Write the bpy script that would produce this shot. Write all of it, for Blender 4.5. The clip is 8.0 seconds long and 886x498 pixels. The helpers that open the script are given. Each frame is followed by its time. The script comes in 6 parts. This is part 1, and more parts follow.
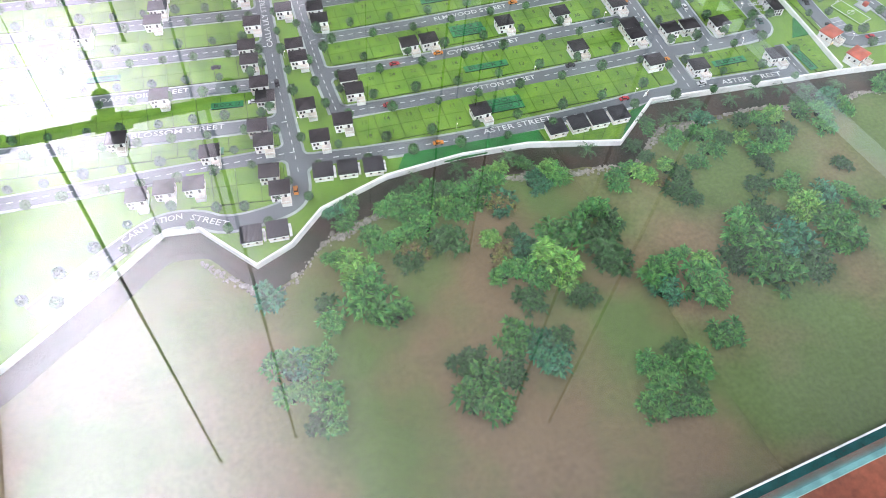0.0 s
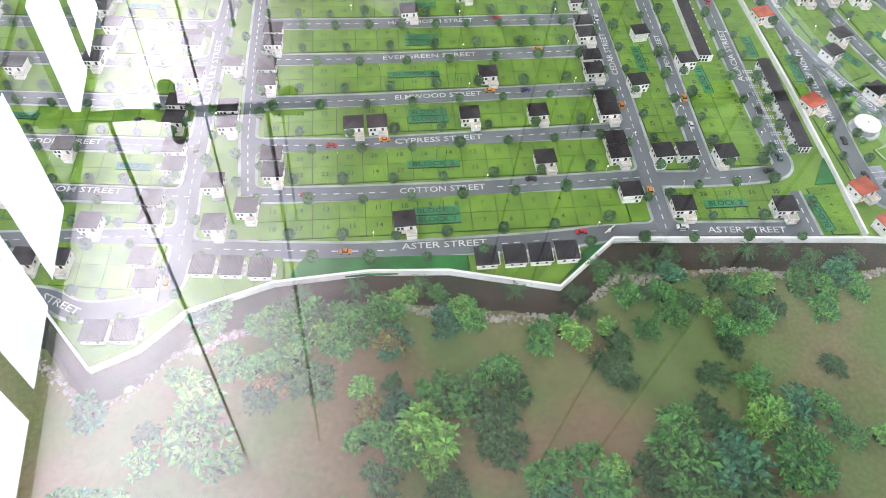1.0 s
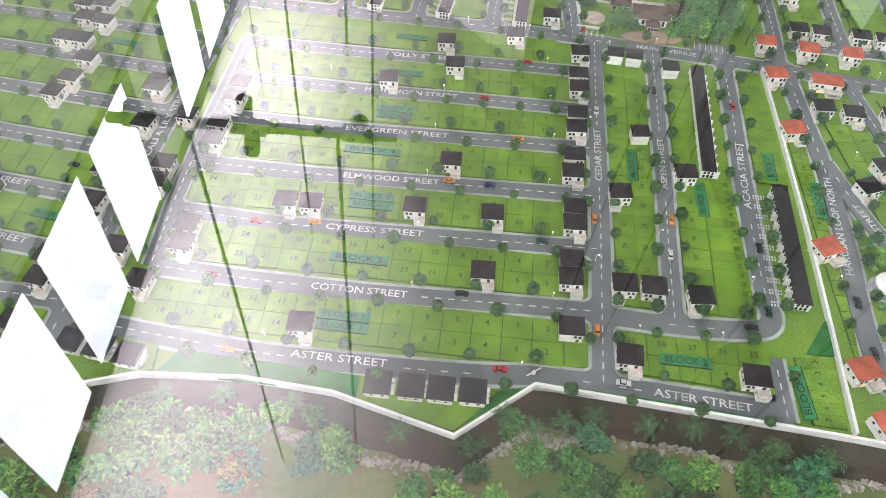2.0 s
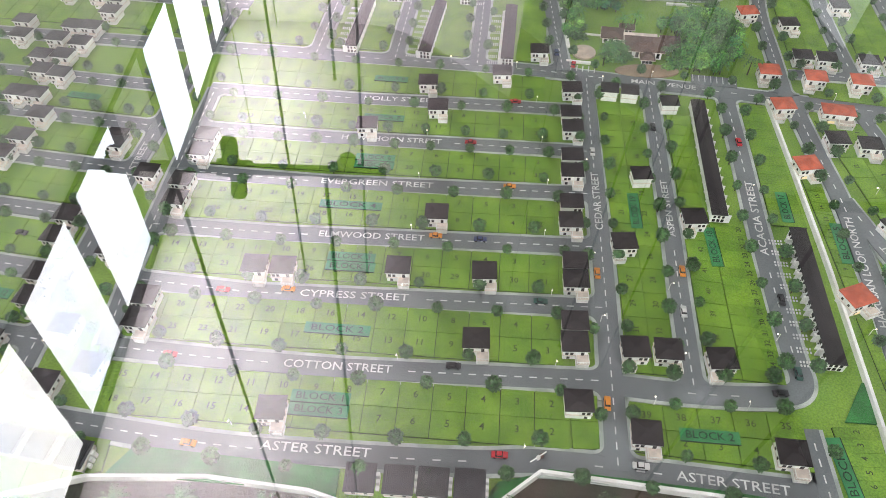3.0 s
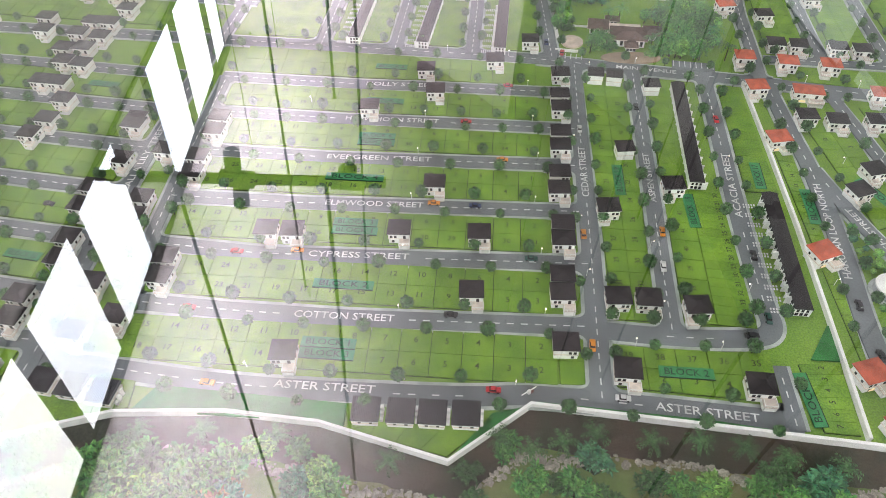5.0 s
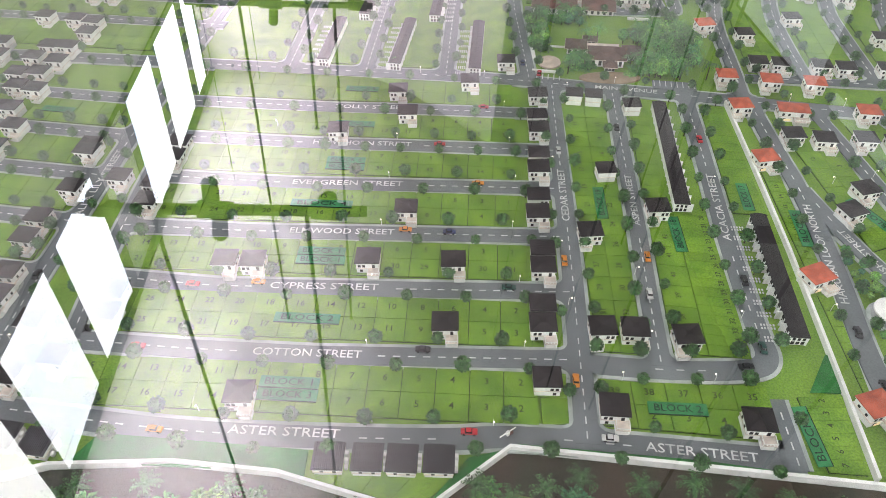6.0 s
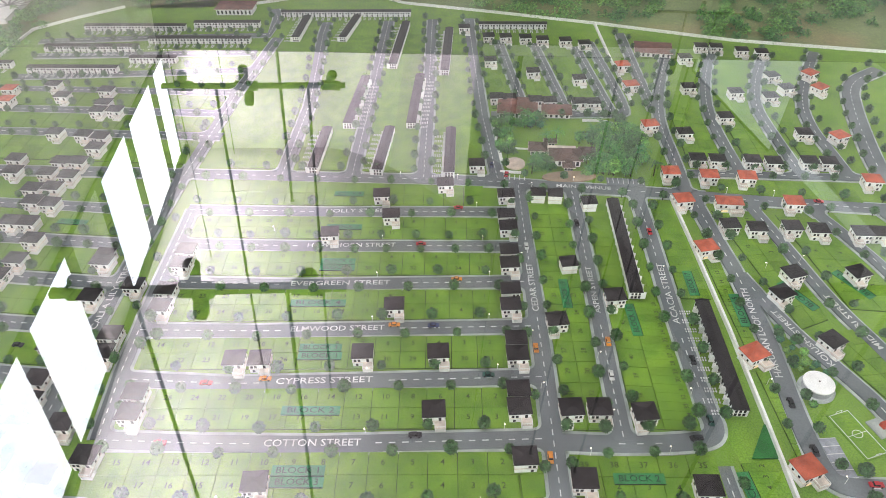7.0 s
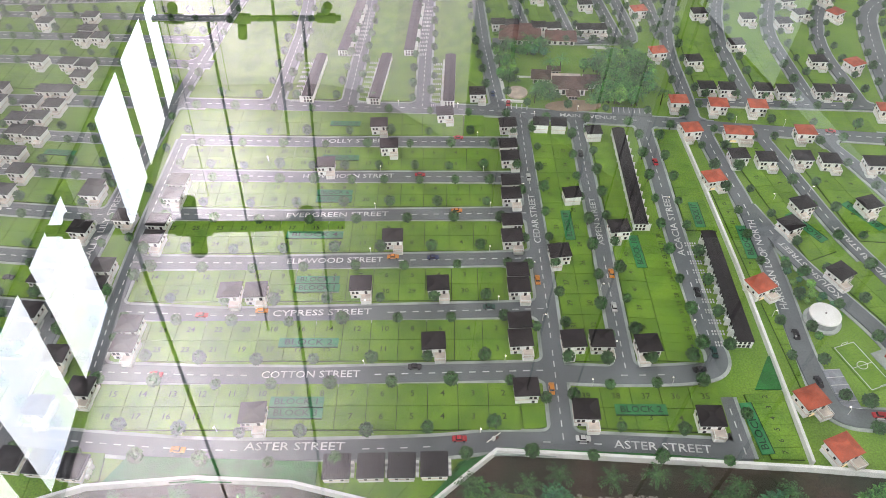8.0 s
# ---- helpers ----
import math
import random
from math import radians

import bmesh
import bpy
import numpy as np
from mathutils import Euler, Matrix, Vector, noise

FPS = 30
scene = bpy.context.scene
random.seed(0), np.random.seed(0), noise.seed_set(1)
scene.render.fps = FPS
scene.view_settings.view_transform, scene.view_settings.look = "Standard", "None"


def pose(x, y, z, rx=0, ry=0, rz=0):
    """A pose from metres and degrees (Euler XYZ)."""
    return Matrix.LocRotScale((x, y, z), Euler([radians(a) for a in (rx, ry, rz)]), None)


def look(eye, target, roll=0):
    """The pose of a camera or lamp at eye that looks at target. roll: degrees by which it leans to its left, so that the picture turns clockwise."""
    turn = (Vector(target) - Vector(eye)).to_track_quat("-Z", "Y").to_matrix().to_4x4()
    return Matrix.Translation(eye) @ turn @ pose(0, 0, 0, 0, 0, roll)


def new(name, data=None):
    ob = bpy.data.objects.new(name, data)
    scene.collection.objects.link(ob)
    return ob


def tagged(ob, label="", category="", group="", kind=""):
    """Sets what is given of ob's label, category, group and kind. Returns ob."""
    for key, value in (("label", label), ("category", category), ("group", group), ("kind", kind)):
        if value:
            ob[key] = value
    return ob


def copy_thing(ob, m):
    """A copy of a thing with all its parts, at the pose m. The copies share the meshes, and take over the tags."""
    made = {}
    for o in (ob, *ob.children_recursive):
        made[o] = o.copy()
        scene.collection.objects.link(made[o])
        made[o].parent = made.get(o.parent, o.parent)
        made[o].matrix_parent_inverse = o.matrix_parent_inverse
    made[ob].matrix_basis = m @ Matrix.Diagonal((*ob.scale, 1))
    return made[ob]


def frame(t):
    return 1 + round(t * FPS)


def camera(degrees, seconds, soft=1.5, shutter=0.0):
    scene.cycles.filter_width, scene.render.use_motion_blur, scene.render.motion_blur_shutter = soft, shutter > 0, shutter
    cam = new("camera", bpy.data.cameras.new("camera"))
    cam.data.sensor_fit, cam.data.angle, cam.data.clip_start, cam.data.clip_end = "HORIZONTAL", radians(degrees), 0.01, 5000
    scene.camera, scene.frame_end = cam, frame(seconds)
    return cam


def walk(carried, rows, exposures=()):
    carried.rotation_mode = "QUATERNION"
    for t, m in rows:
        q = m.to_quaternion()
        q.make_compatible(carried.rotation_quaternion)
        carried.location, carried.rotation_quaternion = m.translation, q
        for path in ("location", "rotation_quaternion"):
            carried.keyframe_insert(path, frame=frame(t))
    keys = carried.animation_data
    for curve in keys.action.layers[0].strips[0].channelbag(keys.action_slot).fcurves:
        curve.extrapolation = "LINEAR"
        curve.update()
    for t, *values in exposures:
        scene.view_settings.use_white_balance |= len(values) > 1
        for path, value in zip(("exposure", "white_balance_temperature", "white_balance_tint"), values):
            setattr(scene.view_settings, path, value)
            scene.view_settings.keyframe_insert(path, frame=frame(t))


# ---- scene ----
cam = camera(65.8, 8.0, soft=0.45)
# seconds, eye, yaw (to the left of +y), pitch, roll
PATH = [
    (0.0, -0.2261, -0.5937, 0.5830, -18.51, -55.37, 0.64),
    (0.5, -0.1214, -0.5364, 0.5664, -13.42, -54.68, 0.95),
    (1.0, -0.0140, -0.4690, 0.5539, -7.45, -54.35, 1.39),
    (1.5, 0.0567, -0.4048, 0.5395, -2.62, -53.93, 1.36),
    (2.0, 0.1526, -0.3527, 0.5287, 4.70, -52.07, 0.26),
    (2.2, 0.1745, -0.3301, 0.5218, 5.59, -50.80, -0.61),
    (3.3, 0.1454, -0.2852, 0.4765, 2.99, -49.39, -1.03),
    (3.5, 0.1415, -0.2894, 0.4651, 2.34, -49.14, -0.44),
    (4.0, 0.1393, -0.3398, 0.4885, 4.76, -48.88, -1.41),
    (4.5, 0.1465, -0.3606, 0.5042, 5.05, -48.26, -1.94),
    (4.7, 0.1538, -0.3685, 0.5056, 4.66, -48.08, -1.95),
    (5.8, 0.1674, -0.3245, 0.4581, 2.24, -46.92, -0.80),
    (6.0, 0.1707, -0.3313, 0.4652, 1.98, -45.58, -1.05),
    (6.2, 0.1707, -0.3429, 0.4843, 0.55, -46.33, -0.75),
    (6.5, 0.1706, -0.3602, 0.5130, 0.13, -43.91, -1.17),
    (6.8, 0.1672, -0.3673, 0.5351, -0.75, -42.38, -1.22),
    (7.0, 0.1649, -0.3721, 0.5499, -0.89, -40.29, -1.22),
    (7.2, 0.1639, -0.3726, 0.5496, -1.08, -39.05, -1.13),
    (7.4, 0.1629, -0.3731, 0.5493, -1.58, -39.85, -1.06),
    (7.5, 0.1624, -0.3734, 0.5491, -1.28, -40.21, -1.04),
    (7.7, 0.1629, -0.3694, 0.5412, -1.30, -43.20, -1.00),
    (8.0, 0.1636, -0.3633, 0.5293, -0.90, -45.34, -1.23),
]


def aimed(x, y, z, yaw, pitch, roll):
    """The pose of a camera from its eye and its yaw, pitch and roll in degrees."""
    return Matrix.Translation((x, y, z)) @ Euler((0, 0, radians(yaw))).to_matrix().to_4x4() @ \
        Euler((radians(90 + pitch), 0, 0)).to_matrix().to_4x4() @ Euler((0, 0, radians(roll))).to_matrix().to_4x4()


# the camera stops down and its picture turns warmer as more of the estate comes into view
EXPOSURES = [(0.0, 0.88, 5900, 10), (0.5, 0.77, 5950, 10), (1.0, 0.67, 6130, 10), (2.0, 0.49, 6480, 10), (3.5, 0.32, 6580, 10), (4.5, 0.32, 6560, 10), (6.0, 0.35, 6540, 10), (7.0, 0.41, 6500, 10), (7.5, 0.28, 6500, 10), (8.0, 0.24, 6500, 10)]
walk(cam, [(t, aimed(*row)) for t, *row in PATH], EXPOSURES)

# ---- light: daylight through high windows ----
# the last value feeds an unseen fill panel added behind the camera
SKY_GLOW, GROUND_GLOW, SIDE_GLOW, FRONT_FILL = 6.4, 116.0, 0.60, 15.5
world = bpy.data.worlds.new("world")
scene.world = world
world.use_nodes = True
world.node_tree.nodes["Background"].inputs[0].default_value = (0.75, 0.85, 1.0, 1)
world.node_tree.nodes["Background"].inputs[1].default_value = 0.3


# ---- materials ----
def material(name, color, rough=0.8, metal=0.0, vary=0.15, scale=60.0, fine=900.0, bump=0.0, other=None, mix=(0.4, 0.6), per_object=0.0, spec=0.3, per_piece=0.0):
    """A surface with grain at two scales; other: a second colour that comes up in patches."""
    m = bpy.data.materials.new(name)
    m.use_nodes = True
    t = m.node_tree
    n, link = t.nodes, t.links.new
    bsdf = n["Principled BSDF"]
    bsdf.inputs["Roughness"].default_value = rough
    bsdf.inputs["Metallic"].default_value = metal
    bsdf.inputs["Specular IOR Level"].default_value = spec
    co = n.new("ShaderNodeTexCoord")
    big = n.new("ShaderNodeTexNoise")
    big.inputs["Scale"].default_value = scale
    big.inputs["Detail"].default_value = 4
    small = n.new("ShaderNodeTexNoise")
    small.inputs["Scale"].default_value = fine
    small.inputs["Detail"].default_value = 2
    geo = n.new("ShaderNodeNewGeometry")
    link(geo.outputs["Position"], big.inputs["Vector"])
    link(geo.outputs["Position"], small.inputs["Vector"])
    base = n.new("ShaderNodeMix")
    base.data_type = "RGBA"
    base.inputs[6].default_value = (*color, 1)
    base.inputs[7].default_value = (*(other or tuple(c * 0.7 for c in color)), 1)
    ramp = n.new("ShaderNodeMapRange")
    ramp.inputs[1].default_value, ramp.inputs[2].default_value = mix
    link(big.outputs[0], ramp.inputs[0])
    link(ramp.outputs[0], base.inputs[0])
    hsv = n.new("ShaderNodeHueSaturation")
    val = n.new("ShaderNodeMapRange")
    val.inputs[1].default_value, val.inputs[2].default_value = 0.25, 0.75
    val.inputs[3].default_value, val.inputs[4].default_value = 1 - vary, 1 + vary
    link(small.outputs[0], val.inputs[0])
    if per_piece:
        each = n.new("ShaderNodeMapRange")
        each.inputs[3].default_value, each.inputs[4].default_value = 1 - per_piece, 1 + per_piece
        link(geo.outputs["Random Per Island"], each.inputs[0])
        mul = n.new("ShaderNodeMath")
        mul.operation = "MULTIPLY"
        link(val.outputs[0], mul.inputs[0])
        link(each.outputs[0], mul.inputs[1])
        val = mul
    if per_object:
        info = n.new("ShaderNodeObjectInfo")
        each = n.new("ShaderNodeMapRange")
        each.inputs[3].default_value, each.inputs[4].default_value = 1 - per_object, 1 + per_object
        link(info.outputs["Random"], each.inputs[0])
        mul = n.new("ShaderNodeMath")
        mul.operation = "MULTIPLY"
        link(val.outputs[0], mul.inputs[0])
        link(each.outputs[0], mul.inputs[1])
        link(mul.outputs[0], hsv.inputs["Value"])
    else:
        link(val.outputs[0], hsv.inputs["Value"])
    link(base.outputs[2], hsv.inputs["Color"])
    link(hsv.outputs[0], bsdf.inputs["Base Color"])
    if bump:
        bp = n.new("ShaderNodeBump")
        bp.inputs["Strength"].default_value = 0.6
        bp.inputs["Distance"].default_value = bump
        link(small.outputs[0], bp.inputs["Height"])
        link(bp.outputs[0], bsdf.inputs["Normal"])
    return m


def glow(name, color, strength, cloud=0.0):
    m = bpy.data.materials.new(name)
    m.use_nodes = True
    t = m.node_tree
    t.nodes.remove(t.nodes["Principled BSDF"])
    e = t.nodes.new("ShaderNodeEmission")
    e.inputs[0].default_value = (*color, 1)
    e.inputs[1].default_value = strength
    if cloud:
        geo = t.nodes.new("ShaderNodeNewGeometry")
        noi = t.nodes.new("ShaderNodeTexNoise")
        noi.inputs["Scale"].default_value = 0.7
        noi.inputs["Detail"].default_value = 5
        mr = t.nodes.new("ShaderNodeMapRange")
        mr.inputs[1].default_value, mr.inputs[2].default_value = 0.35, 0.65
        mx = t.nodes.new("ShaderNodeMix")
        mx.data_type = "RGBA"
        mx.inputs[6].default_value = (*[c * (1 - cloud) for c in color[:2]], color[2], 1)
        mx.inputs[7].default_value = (1, 0.98, 0.96, 1)
        t.links.new(geo.outputs["Position"], noi.inputs["Vector"])
        t.links.new(noi.outputs[0], mr.inputs[0])
        t.links.new(mr.outputs[0], mx.inputs[0])
        t.links.new(mx.outputs[2], e.inputs[0])
    t.links.new(e.outputs[0], t.nodes["Material Output"].inputs[0])
    return m


def clear_glass(name, tint, rough=0.0):
    m = bpy.data.materials.new(name)
    m.use_nodes = True
    b = m.node_tree.nodes["Principled BSDF"]
    b.inputs["Base Color"].default_value = (*tint, 1)
    b.inputs["Roughness"].default_value = rough
    b.inputs["IOR"].default_value = 1.62
    b.inputs["Transmission Weight"].default_value = 1.0
    return m


TURF = material("turf", (0.204, 0.346, 0.044), 0.95, vary=0.32, scale=26, fine=620, bump=0.0006, other=(0.140, 0.276, 0.036), mix=(0.35, 0.7))
LOT_TURF = material("lot_turf", (0.186, 0.328, 0.032), 0.95, vary=0.32, scale=44, fine=620, bump=0.0006, other=(0.112, 0.236, 0.026), mix=(0.35, 0.7), per_object=0.10)
DEEP_TURF = material("deep_turf", (0.035, 0.215, 0.045), 0.95, vary=0.25, scale=40, fine=600, bump=0.0005)
SOIL_LINE = material("soil_line", (0.030, 0.055, 0.016), 0.95)
EARTH = material("earth", (0.228, 0.172, 0.096), 0.95, vary=0.17, scale=5.5, fine=230, bump=0.0004, other=(0.135, 0.196, 0.060), mix=(0.40, 0.56))
MEADOW = material("meadow", (0.215, 0.275, 0.105), 0.95, vary=0.2, scale=6.0, fine=260, bump=0.0008, other=(0.310, 0.270, 0.130), mix=(0.5, 0.7))
CREEK = material("creek_mud", (0.066, 0.047, 0.031), 0.7, vary=0.3, scale=22, fine=420, bump=0.0008, other=(0.036, 0.042, 0.022))
STONE = material("stone", (0.37, 0.34, 0.29), 0.9, vary=0.4, scale=200, fine=1500, per_object=0.3)
ASPHALT = material("asphalt", (0.188, 0.208, 0.216), 0.85, vary=0.12, scale=14, fine=700, other=(0.152, 0.170, 0.178))
KERB = material("kerb", (0.50, 0.54, 0.51), 0.85, vary=0.12, scale=40, fine=900, other=(0.33, 0.37, 0.34))
LINE = material("line_paint", (0.78, 0.79, 0.78), 0.7, vary=0.05)
INK = material("ink", (0.040, 0.070, 0.018), 0.8)
PLATE = material("sign_plate", (0.045, 0.255, 0.095), 0.8, vary=0.1)
PLATE_INK = material("plate_ink", (0.012, 0.045, 0.022), 0.8)
WALL_WHITE = material("white_card", (0.86, 0.86, 0.83), 0.75, vary=0.05, scale=90, other=(0.78, 0.78, 0.74))
PEACH = material("peach_card", (0.82, 0.72, 0.63), 0.75, vary=0.06, scale=90)
ROOF_DARK = material("dark_roof", (0.024, 0.020, 0.021), 0.75, vary=0.2, scale=120, fine=1400, per_object=0.18)
ROOF_GREY = material("grey_roof", (0.060, 0.060, 0.064), 0.75, vary=0.15, scale=120, fine=1400, per_object=0.15)
ROOF_RED = material("red_roof", (0.52, 0.115, 0.060), 0.7, vary=0.12, scale=120, fine=1400, per_object=0.12)
ROOF_UMBER = material("umber_roof", (0.120, 0.074, 0.060), 0.75, vary=0.2, scale=120, fine=1400)
ROOF_BROWN = material("brown_roof", (0.200, 0.095, 0.075), 0.75, vary=0.2, scale=120, fine=1400)
PANE = material("dark_pane", (0.015, 0.017, 0.018), 0.25, spec=0.5)
TRIM_DARK = material("dark_trim", (0.10, 0.085, 0.075), 0.7)
BARK = material("bark", (0.070, 0.050, 0.033), 0.9)
LEAF_DARK = material("leaf_dark", (0.036, 0.112, 0.032), 0.5, vary=0.5, scale=220, fine=1500, other=(0.068, 0.156, 0.045), per_piece=0.6, per_object=0.2, spec=0.5)
LEAF_MID = material("leaf_mid", (0.050, 0.205, 0.048), 0.5, vary=0.5, scale=160, fine=1300, other=(0.122, 0.300, 0.062), per_piece=0.6, per_object=0.2, spec=0.5)
LEAF_LIGHT = material("leaf_light", (0.110, 0.307, 0.056), 0.5, vary=0.45, scale=160, fine=1300, other=(0.230, 0.428, 0.085), per_piece=0.6, per_object=0.2, spec=0.5)
LEAF_BLUE = material("leaf_blue", (0.036, 0.161, 0.085), 0.5, vary=0.5, scale=160, fine=1300, other=(0.075, 0.228, 0.095), per_piece=0.6, per_object=0.2, spec=0.5)
# near-black green for shrub cores: shade painted between the leaves
GAP_SHADE = material("gap_shade_tone", (0.020, 0.046, 0.016), 0.9, vary=0.4, scale=200, fine=1500)
LEAF_TAN = material("leaf_tan", (0.230, 0.245, 0.060), 0.5, vary=0.5, scale=160, fine=1300, other=(0.200, 0.130, 0.060), per_piece=0.5, spec=0.5)
TYRE = material("tyre", (0.015, 0.015, 0.015), 0.8)
PAINTS = {n: material("car_" + n, c, 0.35, spec=0.5, vary=0.03) for n, c in dict(
    orange=(0.75, 0.26, 0.02), red=(0.55, 0.02, 0.03), black=(0.02, 0.02, 0.025), white=(0.75, 0.75, 0.73), blue=(0.03, 0.05, 0.16), green=(0.02, 0.09, 0.07)).items()}
PLASTER = material("plaster", (0.632, 0.557, 0.577), 0.9, vary=0.03, scale=0.6, fine=9, other=(0.592, 0.522, 0.541))
WALL_PAINT = material("wall_paint", (0.55, 0.55, 0.54), 0.9, vary=0.04, scale=0.8, fine=12)
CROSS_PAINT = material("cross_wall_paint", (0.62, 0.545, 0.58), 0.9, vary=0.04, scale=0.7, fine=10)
# dark tone put on the lower walls to weaken their reflected haze
HAZE_DARK = material("haze_dark_paint", (0.15, 0.15, 0.146), 0.9, vary=0.05, scale=0.7, fine=10)
WEST_PAINT = material("west_wall_paint", (0.76, 0.75, 0.73), 0.9, vary=0.04, scale=0.8, fine=12)
DARK_PAINT = material("grey_wall_paint", (0.24, 0.24, 0.24), 0.9, vary=0.06, scale=0.8, fine=12)
FLOOR_TILE = material("floor_tile", (0.40, 0.38, 0.35), 0.35, vary=0.06, scale=6, fine=60, other=(0.36, 0.34, 0.31), mix=(0.3, 0.7))
STEEL = material("black_steel", (0.012, 0.012, 0.013), 0.5, spec=0.4)
WOOD = material("red_brown_wood", (0.20, 0.062, 0.034), 0.45, vary=0.25, scale=9, fine=160, other=(0.14, 0.042, 0.024), bump=0.0004)
TEAL = material("green_glass_edge", (0.006, 0.040, 0.038), 0.2, spec=0.6)
TEAL_LIGHT = material("light_glass_edge", (0.16, 0.33, 0.32), 0.3, spec=0.6)
GLASS = clear_glass("case_glass", (0.985, 1.0, 0.99))
PANE_SKY = glow("sky_outside", (0.84, 0.92, 1.0), SKY_GLOW, 0.12)
PANE_FILL = glow("front_fill_glow", (0.97, 0.98, 1.0), FRONT_FILL)
PANE_SIDE = glow("sky_outside_side", (0.92, 0.95, 1.0), SIDE_GLOW)
PORCH_GLOW = glow("porch_light", (1.0, 0.80, 0.45), 0.9)
BULB = glow("bulb", (1.0, 0.86, 0.66), 6.0)


# ---- building helpers ----
def box(bm, x0, x1, y0, y1, z0, z1, turn=None):
    vs = [bm.verts.new((x, y, z)) for z in (z0, z1) for x, y in ((x0, y0), (x1, y0), (x1, y1), (x0, y1))]
    if turn is not None:
        for v in vs:
            v.co = turn @ v.co
    for f in ((3, 2, 1, 0), (4, 5, 6, 7), (0, 1, 5, 4), (1, 2, 6, 5), (2, 3, 7, 6), (3, 0, 4, 7)):
        bm.faces.new([vs[i] for i in f])
    return vs


def prism(bm, pts, z0, z1):
    """A slab over a polygon that runs anticlockwise."""
    lo = [bm.verts.new((x, y, z0)) for x, y in pts]
    hi = [bm.verts.new((x, y, z1)) for x, y in pts]
    bm.faces.new(hi)
    bm.faces.new(lo[::-1])
    for i in range(len(pts)):
        j = (i + 1) % len(pts)
        bm.faces.new((lo[i], lo[j], hi[j], hi[i]))


def hip(bm, x0, x1, y0, y1, z0, lip, rise, flat=0.5):
    """A hipped roof: a lip all round, and slopes up to a smaller top."""
    a = [bm.verts.new(p) for p in ((x0, y0, z0), (x1, y0, z0), (x1, y1, z0), (x0, y1, z0))]
    b = [bm.verts.new((v.co.x, v.co.y, z0 + lip)) for v in a]
    cx, cy = (x0 + x1) / 2, (y0 + y1) / 2
    c = [bm.verts.new((cx + (v.co.x - cx) * flat, cy + (v.co.y - cy) * flat, z0 + lip + rise)) for v in a]
    bm.faces.new(a[::-1])
    bm.faces.new(c)
    for lo, hi in ((a, b), (b, c)):
        for i in range(4):
            j = (i + 1) % 4
            bm.faces.new((lo[i], lo[j], hi[j], hi[i]))


def tube(bm, p, q, r0, r1, sides=8):
    """A tapered round bar from p to q."""
    p, q = Vector(p), Vector(q)
    m = (q - p).to_track_quat("Z", "Y").to_matrix()
    rings = [[bm.verts.new(c + m @ Vector((r * math.cos(2 * math.pi * i / sides), r * math.sin(2 * math.pi * i / sides), 0))) for i in range(sides)] for c, r in ((p, r0), (q, r1))]
    for i in range(sides):
        j = (i + 1) % sides
        bm.faces.new((rings[0][i], rings[0][j], rings[1][j], rings[1][i]))
    bm.faces.new(rings[0][::-1])
    bm.faces.new(rings[1])


def mesh_of(name, bm, mat, smooth=False):
    me = bpy.data.meshes.new(name)
    bm.normal_update()
    bm.to_mesh(me)
    bm.free()
    if mat:
        me.materials.append(mat)
    if smooth:
        for p in me.polygons:
            p.use_smooth = True
    return me


def part(name, bm, mat, parent, label="", smooth=False):
    """One mesh object under a thing or a part."""
    ob = new(name, mesh_of(name, bm, mat, smooth))
    ob.parent = parent
    return tagged(ob, label)


def piece(name, me, parent, m=None):
    """One more object on a shared mesh, under a thing."""
    ob = new(name, me)
    ob.parent = parent
    if m is not None:
        ob.matrix_basis = m
    return ob


def solid(name, bm, mat, label, category, kind="", smooth=False):
    """A top-level thing, or a piece of the setting, of one mesh."""
    return tagged(new(name, mesh_of(name, bm, mat, smooth)), label, category, kind=kind)


def base(name, m, label, category, group=""):
    """The Empty at the base of a thing of several parts."""
    ob = new(name)
    ob.empty_display_size = 0.01
    ob.matrix_basis = m
    return tagged(ob, label, category, group)


LETTERS = {}


def lettering(text, height, depth=0.00008):
    """A flat mesh of the text in the built-in font, centred, with its width."""
    key = (text, height)
    if key not in LETTERS:
        cu = bpy.data.curves.new("lettering", "FONT")
        cu.body, cu.size, cu.align_x, cu.align_y = text, height * 1.37, "CENTER", "CENTER"
        cu.resolution_u = 2
        cu.extrude, cu.offset = depth, height * 0.006
        ob = bpy.data.objects.new("lettering", cu)
        scene.collection.objects.link(ob)
        bpy.context.view_layer.update()
        me = bpy.data.meshes.new_from_object(ob.evaluated_get(bpy.context.evaluated_depsgraph_get()))
        bpy.data.objects.remove(ob)
        xs = [v.co.x for v in me.vertices]
        LETTERS[key] = (me, max(xs) - min(xs))
    return LETTERS[key]


def write(text, p, q, height, z, mat, parent, name="lettering"):
    """Lettering stretched from p to q along its middle line."""
    me, wide = lettering(text, height)
    if not me.materials:
        me.materials.append(mat)
    run = math.hypot(q[0] - p[0], q[1] - p[1])
    m = pose((p[0] + q[0]) / 2, (p[1] + q[1]) / 2, z, 0, 0, math.degrees(math.atan2(q[1] - p[1], q[0] - p[0]))) @ Matrix.Diagonal((run / wide, 1, 1, 1))
    return piece(name, me, parent, m)


# ---- the hall: floor, walls with high windows, ceiling ----
FLOOR, CEIL = -0.86, 5.86
ROOM = Matrix.Translation((-2.743, 0, 0)) @ Euler((0, 0, math.atan(0.088))).to_matrix().to_4x4()
NORTH, SOUTH, EAST = 13.3, -11.0, 10.3


